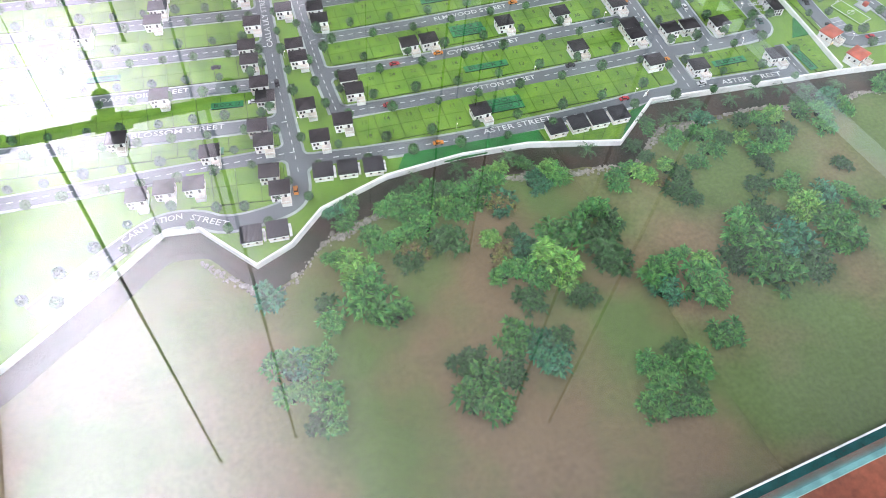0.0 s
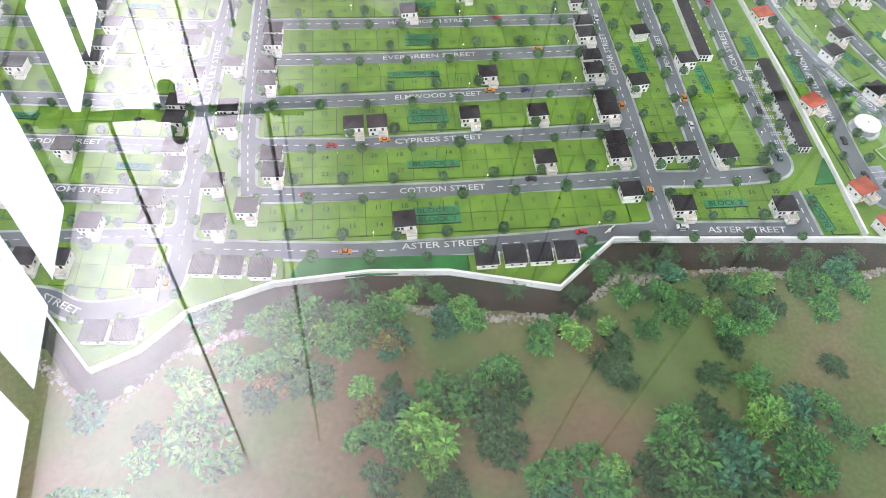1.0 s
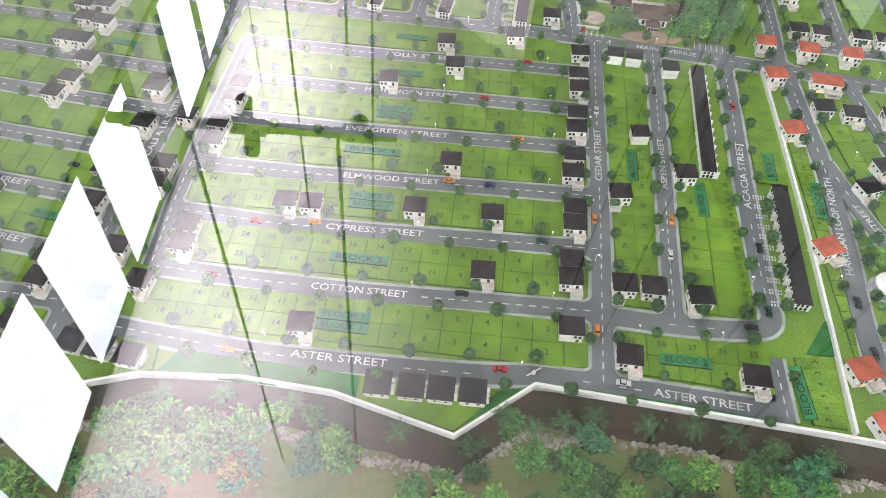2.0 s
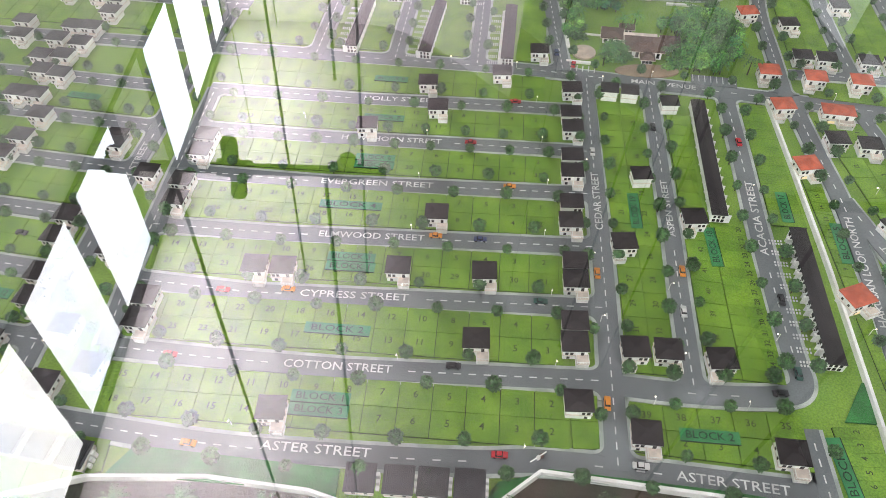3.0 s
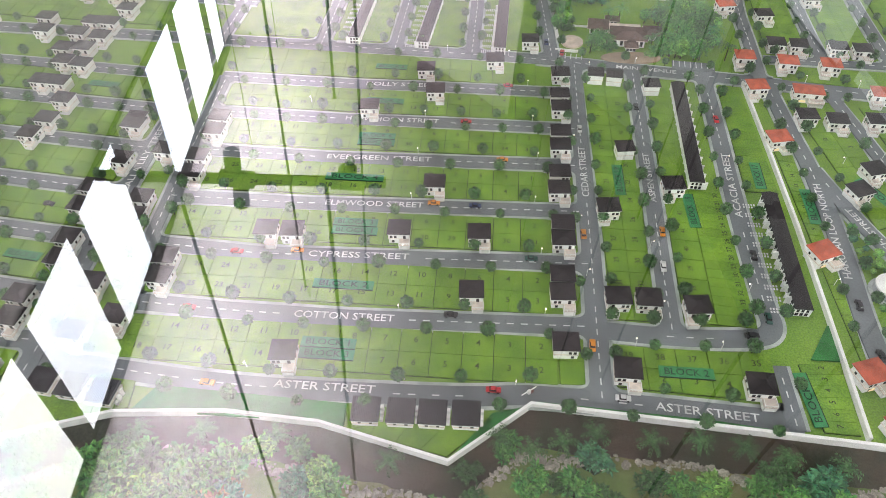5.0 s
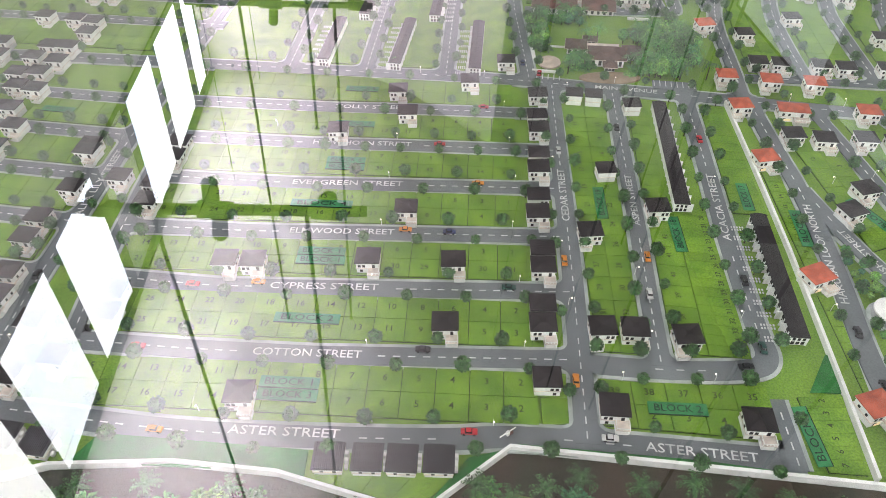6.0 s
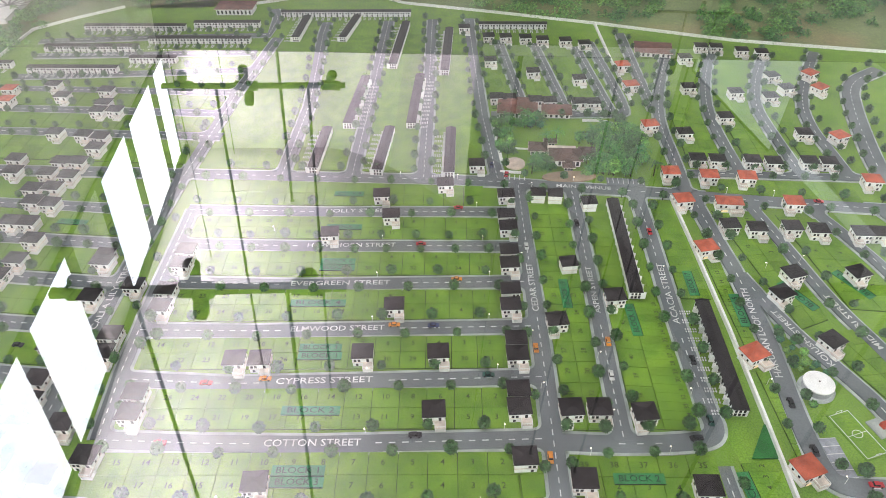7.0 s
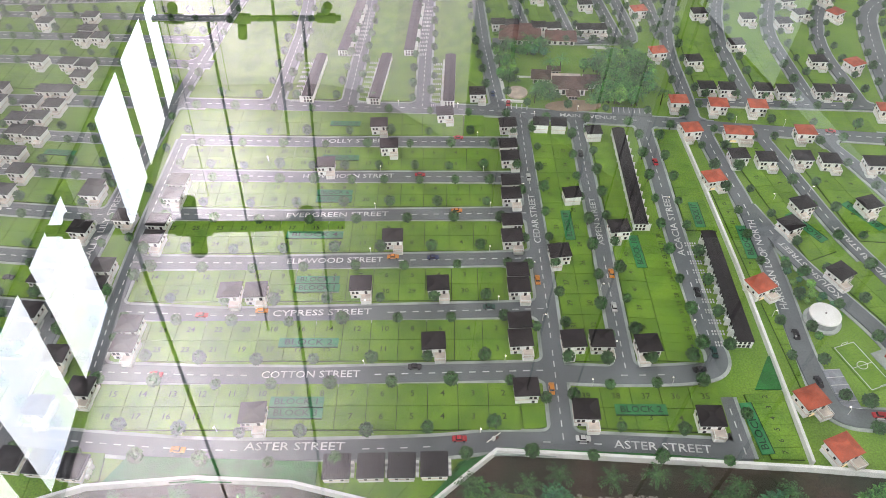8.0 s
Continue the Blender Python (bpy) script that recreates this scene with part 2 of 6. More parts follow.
def hall_slab(name, x0, x1, y0, y1, z0, z1, mat, label, category):
    bm = bmesh.new()
    box(bm, x0, x1, y0, y1, z0, z1)
    ob = solid(name, bm, mat, label, category, "structure")
    ob.matrix_basis = ROOM
    return ob


hall_slab("floor", -0.3, EAST + 0.3, SOUTH - 0.3, NORTH + 0.3, FLOOR - 0.2, FLOOR, FLOOR_TILE, "pale grey tiled showroom floor", "floor")
# the ceiling: level along the windows, then rolling up into a steep white slope
# the roll and slope are made up so the reflected brightness fades eastward
EDGE, ROLL, SLOPE, HIGH = 2.10, 2.5, 0.62, 13.2
arc = [(EDGE + ROLL * math.sin(a), CEIL + ROLL * (1 - math.cos(a))) for a in np.linspace(0.04, SLOPE, 24)]
rise = arc[-1][1] + (EAST + 0.3 - arc[-1][0]) * math.tan(SLOPE)
prof = [(-0.3, CEIL), (EDGE, CEIL)] + arc + [(EAST + 0.3, rise), (EAST + 0.3, rise + 0.2), (-0.3, rise + 0.2)]
bm = bmesh.new()
ends = [[bm.verts.new((x, y, z)) for x, z in prof] for y in (SOUTH - 0.3, NORTH + 0.3)]
bm.faces.new(ends[0])
bm.faces.new(ends[1][::-1])
for i in range(len(prof)):
    j = (i + 1) % len(prof)
    bm.faces.new((ends[0][j], ends[0][i], ends[1][i], ends[1][j]))
bmesh.ops.recalc_face_normals(bm, faces=bm.faces[:])
solid("ceiling", bm, PLASTER, "pale plastered ceiling with an added roll and steep slope", "ceiling", "structure", smooth=True).matrix_basis = ROOM


def ceiling_over(x, y):
    """The ceiling's height over a spot of the hall."""
    r = (ROOM.inverted() @ Vector((x, y, 0))).x
    for (x0, z0), (x1, z1) in zip(prof[:-2], prof[1:-2]):
        if x0 <= r <= x1:
            return z0 + (z1 - z0) * (r - x0) / max(x1 - x0, 1e-6)
    return CEIL


hall_slab("wall_north", 0, EAST, NORTH, NORTH + 0.3, 3.35, HIGH, WALL_PAINT, "grey painted end wall", "wall")
# the low slabs are added dark so the far pane mirrors less brightness
hall_slab("wall_north_low", 0, EAST, NORTH - 0.005, NORTH + 0.3, FLOOR, 3.35, HAZE_DARK, "lower end wall darkened to cut haze in the glass", "wall")
hall_slab("wall_east_low", EAST - 0.012, EAST - 0.002, SOUTH, NORTH - 0.01, FLOOR, 3.35, HAZE_DARK, "lower side wall darkened to cut haze in the glass", "wall")
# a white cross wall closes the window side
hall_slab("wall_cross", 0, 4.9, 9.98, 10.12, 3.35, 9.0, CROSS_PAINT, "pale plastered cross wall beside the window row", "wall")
hall_slab("wall_cross_low", 0, 4.9, 9.985, 10.12, FLOOR, 3.35, HAZE_DARK, "lower cross wall darkened to cut haze in the glass", "wall")
hook = bmesh.new()
tube(hook, (0.37, 9.975, 5.72), (0.37, 9.93, 5.72), 0.022, 0.016, 12)
solid("wall_socket", hook, STEEL, "small black fitting on the white cross wall", "fitting").matrix_basis = ROOM
# unseen glazed opening added in the south wall to brighten the house fronts
FILL_OPENING = (0.6, 9.8, -0.55, 4.3)
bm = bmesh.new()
for x0, x1, z0, z1 in ((0, EAST, FLOOR, FILL_OPENING[2]), (0, EAST, FILL_OPENING[3], HIGH), (0, FILL_OPENING[0], FILL_OPENING[2], FILL_OPENING[3]), (FILL_OPENING[1], EAST, FILL_OPENING[2], FILL_OPENING[3])):
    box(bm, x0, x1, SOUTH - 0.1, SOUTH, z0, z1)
solid("wall_south", bm, WALL_PAINT, "grey painted end wall with an added glazed opening", "wall", "structure").matrix_basis = ROOM
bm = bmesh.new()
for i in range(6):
    x = FILL_OPENING[0] + (FILL_OPENING[1] - FILL_OPENING[0]) * i / 5
    box(bm, x - 0.03, x + 0.03, SOUTH - 0.07, SOUTH - 0.02, FILL_OPENING[2], FILL_OPENING[3])
solid("window_shopfront", bm, STEEL, "black steel posts of the added glazed opening", "window", "structure").matrix_basis = ROOM
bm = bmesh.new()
box(bm, FILL_OPENING[0] - 0.1, FILL_OPENING[1] + 0.1, SOUTH - 0.16, SOUTH - 0.13, FILL_OPENING[2] - 0.1, FILL_OPENING[3] + 0.1)
solid("backdrop", bm, PANE_FILL, "added glowing panel lighting the model from the south", "street outside", "structure").matrix_basis = ROOM


def window_wall(name, x0, x1, sill, head, openings, label, paint):
    """A wall along y with a row of openings right through it."""
    bm = bmesh.new()
    box(bm, x0, x1, SOUTH - 0.3, NORTH + 0.3, FLOOR, sill)
    box(bm, x0, x1, SOUTH - 0.3, NORTH + 0.3, head, HIGH if x0 > 0 else CEIL)
    edges = [SOUTH - 0.3] + [v for o in openings for v in o] + [NORTH + 0.3]
    for a, b in zip(edges[::2], edges[1::2]):
        box(bm, x0, x1, a, b, sill, head)
    ob = solid(name, bm, paint, label, "wall", "structure")
    ob.matrix_basis = ROOM
    return ob


def hall_window(name, x, a, b, sill, head, side, label):
    """A dark steel frame in an opening."""
    win = tagged(new(name), label, "window", kind="structure")
    win.matrix_basis = ROOM
    bm = bmesh.new()
    w = 0.035
    for y0, y1, z0, z1 in ((a, b, sill, sill + w), (a, b, head - w, head), (a, a + w, sill + w, head - w), (b - w, b, sill + w, head - w)):
        box(bm, x - 0.009, x + 0.009, y0, y1, z0, z1)
    part("window_frame", bm, STEEL, win)
    return win


WEST_WINDOWS = [(-5.1, -4.08), (-3.85, -2.83), (-2.6, -1.58), (0.15, 1.2), (1.40, 2.41), (2.62, 3.64), (3.85, 4.93), (6.16, 7.31), (7.47, 8.74), (8.92, 9.62)]
WEST_WINDOWS = [(a / 0.996, b / 0.996) for a, b in WEST_WINDOWS]
window_wall("wall_west", -0.018, 0, 4.03, 5.76, WEST_WINDOWS, "pale painted wall with a row of high windows", WEST_PAINT)
for n, (a, b) in enumerate(WEST_WINDOWS):
    hall_window("window_%d" % (n + 1), 0.004, a, b, 4.03, 5.76, 1, "tall bright window in a dark steel frame")
bm = bmesh.new()
for (a, b), (c, d) in zip(WEST_WINDOWS, WEST_WINDOWS[1:]):
    if c - b < 0.5:
        box(bm, 0.0, 0.012, b + 0.004, c - 0.004, 4.0, 5.765)
    else:
        box(bm, 0.0, 0.012, b + 0.004, b + 0.15, 4.0, 5.765)
        box(bm, 0.0, 0.012, c - 0.15, c - 0.004, 4.0, 5.765)
box(bm, 0.0, 0.06, SOUTH, NORTH, 5.765, CEIL - 0.003)
box(bm, 0.0, 0.03, SOUTH, NORTH, 3.96, 3.998)
ob = solid("window_posts", bm, STEEL, "black steel posts and head beam of the window row", "window frame", "structure")
ob.matrix_basis = ROOM
bm = bmesh.new()
box(bm, -0.095, -0.022, SOUTH, NORTH, 3.9, 5.80)
ob = solid("backdrop", bm, PANE_SKY, "bright overcast sky outside the high windows", "sky", "structure")
ob.matrix_basis = ROOM
# one lamp added inside each opening, throwing daylight up at the ceiling; shares tuned
for (a, b), share in zip(WEST_WINDOWS[2:], (0.55, 0.58, 0.68, 0.92, 1.15, 1.15, 1.0, 0.5)):
    lamp = bpy.data.lights.new("window_daylight", "AREA")
    lamp.shape, lamp.size, lamp.size_y = "RECTANGLE", b - a - 0.08, 0.6
    lamp.energy, lamp.color = GROUND_GLOW * share, (0.985, 0.98, 1.0)
    ob = new("window_daylight", lamp)
    ob.matrix_basis = ROOM @ look((0.20, (a + b) / 2, 4.22), (1.034, (a + b) / 2, 4.772))

EAST_WINDOWS = [(9.35, 12.9)]
window_wall("wall_east", EAST, EAST + 0.10, 3.75, 5.74, EAST_WINDOWS, "grey painted wall with a wide high window", DARK_PAINT)
hall_window("window_13", EAST + 0.03, 9.35, 12.9, 3.75, 5.74, -1, "wide high window in a dark steel frame")
bm = bmesh.new()
box(bm, EAST - 0.03, EAST - 0.004, 1.5, 8.75, 5.32, 5.58)
ob = solid("window_14", bm, PANE_SIDE, "long narrow band of frosted daylight glazing", "window", "structure")
ob.matrix_basis = ROOM
bm = bmesh.new()
box(bm, EAST + 0.60, EAST + 0.62, 6.0, 16.0, 2.6, 6.3)
ob = solid("backdrop", bm, PANE_SIDE, "overcast sky outside the side window", "sky", "structure")
ob.matrix_basis = ROOM


def lamp_head(parent, x, y, z, aim):
    """A small spotlight can on a stem at the track's adapter box: hanging, upward or turned."""
    bm = bmesh.new()
    box(bm, x - 0.072, x + 0.072, y - 0.027, y + 0.027, z - 0.030, z + 0.030)
    part("adapter", bm, STEEL, parent)
    aim = Vector(aim).normalized()
    up = Vector((0, 0, 1 if aim.z > 0 else -1))
    foot = Vector((x, y, z)) + up * 0.03
    neck = foot + up * 0.035
    bm = bmesh.new()
    tube(bm, foot, neck, 0.009, 0.007)
    part("stem", bm, STEEL, parent)
    bm = bmesh.new()
    p = neck - aim * 0.02
    tube(bm, p, p + aim * 0.014, 0.026, 0.036, 20)
    tube(bm, p + aim * 0.014, p + aim * 0.105, 0.036, 0.037, 20)
    tube(bm, p + aim * 0.105, p + aim * 0.118, 0.037, 0.029, 20)
    part("can", bm, STEEL, parent)
    bm = bmesh.new()
    tube(bm, p + aim * 0.118, p + aim * 0.120, 0.026, 0.026, 20)
    part("lens", bm, PANE, parent)


def light_track(x0, x1, y0, y1, z, rods, heads, label):
    """A black lighting track hung from the ceiling by rods."""
    tr = base("light_track", pose(0, 0, 0), label, "track light", "hanging light tracks")
    bm = bmesh.new()
    ang = math.degrees(math.atan2(y1 - y0, x1 - x0))
    run = math.hypot(x1 - x0, y1 - y0)
    box(bm, 0, run, -0.021, 0.021, -0.016, 0.016, pose(x0, y0, z, 0, 0, ang))
    part("bar", bm, STEEL, tr)
    for x, thick in rods:
        y = y0 + (y1 - y0) * (x - x0) / (x1 - x0)
        top = ceiling_over(x, y + 0.06)
        bm = bmesh.new()
        tube(bm, (x, y, z + 0.02), (x, y + 0.06, top), thick, thick, 10)
        part("rod", bm, STEEL, tr)
        bm = bmesh.new()
        tube(bm, (x, y + 0.06, top - 0.01), (x, y + 0.06, top), thick * 1.3, thick * 1.8, 14)
        part("rod_cap", bm, STEEL, tr)
    for x, aim in heads:
        y = y0 + (y1 - y0) * (x - x0) / (x1 - x0)
        lamp_head(tr, x, y, z, aim)
    return tr


TRACK_Z = 1.80
DOWN, RISING, TURNED = (0.05, 0.08, -1), (-0.1, -0.1, 1), (0.30, -0.70, -0.68)
TWO_RODS = "black track with spotlight cans on two long rods"
light_track(-1.44, -0.13, 1.93, 2.02, TRACK_Z, [(-1.09, 0.010), (-0.405, 0.010)], [(-1.30, TURNED), (-0.815, DOWN), (-0.80, RISING), (-0.31, TURNED)], TWO_RODS)
light_track(-1.77, -0.365, 4.61, 4.745, 2.09, [(-1.37, 0.012), (-0.66, 0.012)], [(-1.61, TURNED), (-1.15, DOWN), (-1.12, RISING), (-0.48, TURNED)], TWO_RODS)
light_track(-3.00, -2.40, 7.02, 7.02, 2.6, [(-2.54, 0.007)], [(-2.8, DOWN)], "short black track on one thin rod")
light_track(-3.10, -2.60, 9.76, 9.76, 3.2, [(-2.78, 0.007)], [(-2.9, DOWN)], "short black track on one thin rod")
light_track(-2.0, -0.8, 8.4, 8.5, 2.8, [(-1.62, 0.022)], [(-1.3, DOWN)], "black track on one stout rod")
light_track(1.55, 2.98, 2.01, 2.10, TRACK_Z, [(1.97, 0.012), (2.62, 0.014)], [(1.75, TURNED), (2.30, DOWN), (2.34, RISING), (2.85, TURNED)], TWO_RODS)
light_track(1.48, 2.80, 4.88, 4.98, TRACK_Z, [(1.88, 0.012), (2.57, 0.014)], [(1.60, TURNED), (2.28, DOWN), (2.32, RISING), (2.70, TURNED)], TWO_RODS)
light_track(3.70, 5.10, 9.95, 10.05, TRACK_Z, [(4.22, 0.016), (4.69, 0.016)], [(4.45, DOWN)], TWO_RODS)
pendant = base("pendant_lamp", pose(1.045, 4.92, 1.84), "slim black tube lamp hanging on a thin cord", "pendant lamp")
bm = bmesh.new()
tube(bm, (0, 0, 0), (0, 0, 0.63), 0.022, 0.022, 14)
part("shade", bm, STEEL, pendant)
bm = bmesh.new()
tube(bm, (0, 0, 0.63), (0, 0, ceiling_over(1.045, 4.92) - 1.84), 0.003, 0.003, 6)
part("cord", bm, STEEL, pendant)

# ---- the show table and its glass cover ----
BX0, BX1, BY0, BY1 = -0.74, 1.30, -0.527, 1.50
FRONT_SLOPE = 0.084
bm = bmesh.new()
for v in box(bm, BX0 - 0.02, BX1 + 0.02, BY0 + 0.02, BY1 + 0.02, FLOOR + 0.08, -0.06):
    v.co.y += FRONT_SLOPE * v.co.x if v.co.y < 0 else 0
table = base("show_table", pose(0, 0, 0), "red-brown wooden show table under the scale model", "table")
part("cabinet", bm, WOOD, table)
bm = bmesh.new()
box(bm, BX0 + 0.04, BX1 - 0.04, BY0 + 0.08, BY1 - 0.04, FLOOR, FLOOR + 0.08)
part("plinth", bm, WOOD, table)
bm = bmesh.new()
for v in box(bm, BX0 - 0.09, BX1 + 0.09, BY0 - 0.12, BY1 + 0.09, -0.06, -0.022):
    v.co.y += FRONT_SLOPE * v.co.x if v.co.y < 0 else 0
bmesh.ops.bevel(bm, geom=[e for e in bm.edges], offset=0.004, segments=2, affect="EDGES")
part("top", bm, WOOD, table, "red-brown wooden ledge")

# the pane slopes a little: higher on the west side
TILT_X, TILT_Y, PANE_Z = -0.036, -0.0125, 0.092


def pane_z(x, y):
    return PANE_Z + TILT_X * x + TILT_Y * y


cover = base("glass_cover", pose(0, 0, 0), "clear glass pane cover over the scale model", "glass cover")
GX0, GX1, GY0, GY1, GY2, FALL = -0.78, 1.34, -0.535, 0.672, 1.30, math.tan(radians(4.6))


def joint_y(x):
    """Where the cover bends, falling a little towards the far side."""
    return GY1 - 0.03 * x


bm = bmesh.new()
layers = []
for up in (0.0, 0.0012):
    layers.append([[bm.verts.new((x, y, z + up)) for x, y, z in (
        (x, GY0 + FRONT_SLOPE * x, pane_z(x, GY0 + FRONT_SLOPE * x)), (x, joint_y(x), pane_z(x, joint_y(x))), (x, GY2, pane_z(x, joint_y(x)) - (GY2 - joint_y(x)) * FALL))] for x in (GX0, GX1)])
(a, b), (c, d) = layers
for k in range(2):
    bm.faces.new((c[k], d[k], d[k + 1], c[k + 1]))
    bm.faces.new((a[k + 1], b[k + 1], b[k], a[k]))
    bm.faces.new((a[k], c[k], c[k + 1], a[k + 1]))
    bm.faces.new((b[k + 1], d[k + 1], d[k], b[k]))
bm.faces.new((a[0], b[0], d[0], c[0]))
bm.faces.new((b[2], a[2], c[2], d[2]))
pane = part("pane", bm, GLASS, cover)
pane.visible_shadow = False
bm = bmesh.new()
vs = box(bm, GX0, GX1, GY0 - 0.008, GY0 - 0.002, 0, 1)
for v in vs:
    v.co.y += FRONT_SLOPE * v.co.x
    v.co.z = -0.022 if v.co.z < 0.5 else pane_z(v.co.x, v.co.y) + 0.006
part("front_edge", bm, TEAL, cover, "dark green polished glass edge")
bm = bmesh.new()
vs = box(bm, GX0, GX1, GY0 - 0.013, GY0 - 0.008, 0, 1)
for v in vs:
    v.co.y += FRONT_SLOPE * v.co.x
    v.co.z = -0.022 if v.co.z < 0.5 else -0.012
part("front_bead", bm, TEAL_LIGHT, cover, "pale green bead")
bm = bmesh.new()
vs = box(bm, GX0, GX1, GY0 - 0.002, GY0 - 0.0006, 0, 1)
for v in vs:
    v.co.y += FRONT_SLOPE * v.co.x
    v.co.z = pane_z(v.co.x, v.co.y) + (-0.004 if v.co.z < 0.5 else 0.0065)
part("glue_line", bm, KERB, cover, "thin pale line of glue")

# ---- the model's ground ----
WALL_LINE = [(-0.74, -0.262), (-0.527, -0.219), (-0.424, -0.147), (-0.371, -0.106), (-0.334, -0.112), (-0.284, -0.176), (-0.245, -0.160), (-0.207, -0.125), (-0.128, -0.101), (-0.038, -0.097),
             (0.040, -0.104), (0.144, -0.133), (0.209, -0.082), (0.350, -0.096), (0.468, -0.108), (0.60, -0.125), (0.80, -0.150), (1.30, -0.21)]
NORTH_LINE = [(1.30, 0.70), (1.001, 0.789), (0.746, 0.856), (0.514, 0.951), (0.30, 1.030), (0.115, 1.094), (0.056, 1.139), (-0.011, 1.193), (-0.065, 1.160), (-0.204, 1.114), (-0.33, 1.105), (-0.488, 1.115), (-0.57, 1.06), (-0.638, 1.004), (-0.655, 0.80), (-0.74, 0.45)]


def line_y(line, x):
    for (x0, y0), (x1, y1) in zip(line, line[1:]):
        if x0 <= x <= x1:
            return y0 + (y1 - y0) * (x - x0) / (x1 - x0)
    return line[-1][1]


def ground_z(x, y):
    """The wild land's relief: soft swells, and a creek bed along the estate's wall."""
    if y < 0.3:
        d = line_y(WALL_LINE, x) - y
        swell = 0.007 * noise.noise((x * 9, y * 9, 0.0)) + 0.0015 * noise.noise((x * 40, y * 40, 3.0))
        creek = -0.0055 * max(0.0, min(1.0, d / 0.016, (0.044 - d) / 0.018))
        return -0.004 + (swell * min(1.0, max(0.0, (d - 0.03) / 0.05)) + creek) if d > 0 else -0.006
    return -0.006 + 0.006 * noise.noise((x * 7, y * 7, 0.0)) * (1 if y > 1.1 else 0.4)


bm = bmesh.new()
# finer rows over the wild land in front
NX = 300
rows = [0.30 * j / 120 for j in range(120)] + [0.30 + 0.70 * j / 40 for j in range(41)]
NY = len(rows) - 1
grid = [[bm.verts.new((BX0 + (BX1 - BX0) * i / NX, BY0 + (BY1 - BY0) * v + FRONT_SLOPE * (BX0 + (BX1 - BX0) * i / NX) * (1 - v), 0)) for i in range(NX + 1)] for v in rows]
for row in grid:
    for v in row:
        v.co.z = ground_z(v.co.x, v.co.y)
for j in range(NY):
    for i in range(NX):
        bm.faces.new((grid[j][i], grid[j][i + 1], grid[j + 1][i + 1], grid[j + 1][i]))
rim = [grid[0][i] for i in range(NX + 1)] + [grid[j][NX] for j in range(1, NY + 1)] + [grid[NY][i] for i in range(NX - 1, -1, -1)] + [grid[j][0] for j in range(NY - 1, 0, -1)]
low = [bm.verts.new((v.co.x, v.co.y, -0.0218)) for v in rim]
for i in range(len(rim)):
    j = (i + 1) % len(rim)
    bm.faces.new((rim[j], rim[i], low[i], low[j]))
solid("ground", bm, EARTH, "brown and green earth of the scale model's wild land", "ground", "structure", smooth=True)

bm = bmesh.new()
prism(bm, WALL_LINE + NORTH_LINE, -0.003, 0.0)
bmesh.ops.triangulate(bm, faces=bm.faces[:])
solid("estate_lawn", bm, TURF, "green flocked turf of the model housing estate", "lawn", "structure")

bm = bmesh.new()
box(bm, BX0 + 0.005, BX1 - 0.005, 0.72, BY1 - 0.01, -0.0035, -0.002)
solid("far_meadow", bm, MEADOW, "olive green meadow beyond the estate wall", "meadow", "structure")


def ribbon(bm, pts, half, z0, z1, shift=0.0):
    """A flat band along a line, with thickness; shift: to the line's left."""
    lo, hi = [], []
    for i, (x, y) in enumerate(pts):
        a, b = pts[max(i - 1, 0)], pts[min(i + 1, len(pts) - 1)]
        d = Vector((b[0] - a[0], b[1] - a[1])).normalized()
        n = Vector((-d.y, d.x))
        for s in (half + shift, -half + shift):
            lo.append(bm.verts.new((x + n.x * s, y + n.y * s, z0)))
            hi.append(bm.verts.new((x + n.x * s, y + n.y * s, z1)))
    for i in range(len(pts) - 1):
        k = 2 * i
        bm.faces.new((hi[k], hi[k + 1], hi[k + 3], hi[k + 2]))
        bm.faces.new((lo[k + 2], lo[k + 3], lo[k + 1], lo[k]))
        bm.faces.new((lo[k], hi[k], hi[k + 2], lo[k + 2]))
        bm.faces.new((lo[k + 3], hi[k + 3], hi[k + 1], lo[k + 1]))
    n = len(lo) - 2
    bm.faces.new((lo[0], lo[1], hi[1], hi[0]))
    bm.faces.new((lo[n + 1], lo[n], hi[n], hi[n + 1]))


def smooth_line(pts, step=0.012, rounds=3):
    """The line with its corners rounded off."""
    for _ in range(rounds):
        out = [pts[0]]
        for (x0, y0), (x1, y1) in zip(pts, pts[1:]):
            out += [(x0 * 0.75 + x1 * 0.25, y0 * 0.75 + y1 * 0.25), (x0 * 0.25 + x1 * 0.75, y0 * 0.25 + y1 * 0.75)]
        pts = out + [pts[-1]]
    return pts


def perimeter(name, pts, label, high=0.0052, half=0.0013):
    bm = bmesh.new()
    ribbon(bm, pts, half, -0.012, high)
    return solid(name, bm, WALL_WHITE, label, "wall", "structure")


perimeter("wall_estate_south", WALL_LINE, "low white perimeter wall along the model creek")
perimeter("wall_estate_north", NORTH_LINE[:7], "low white perimeter wall before the model woods")
perimeter("wall_estate_hall", NORTH_LINE[8:10], "low white perimeter wall before the model woods")
perimeter("wall_estate_west", NORTH_LINE[11:15], "low white perimeter wall before the model woods")
perimeter("wall_estate_inner", [(0.4835, 0.366), (0.4815, 0.252), (0.478, 0.122), (0.4725, 0.013), (0.466, -0.104)], "low white dividing wall between the model estates", 0.0065)
perimeter("wall_estate_park", [(0.4975, 0.954), (0.4945, 0.80), (0.4935, 0.625)], "low white dividing wall between the model estates", 0.0065)

# creek bed and its stones
bm = bmesh.new()
bed = []
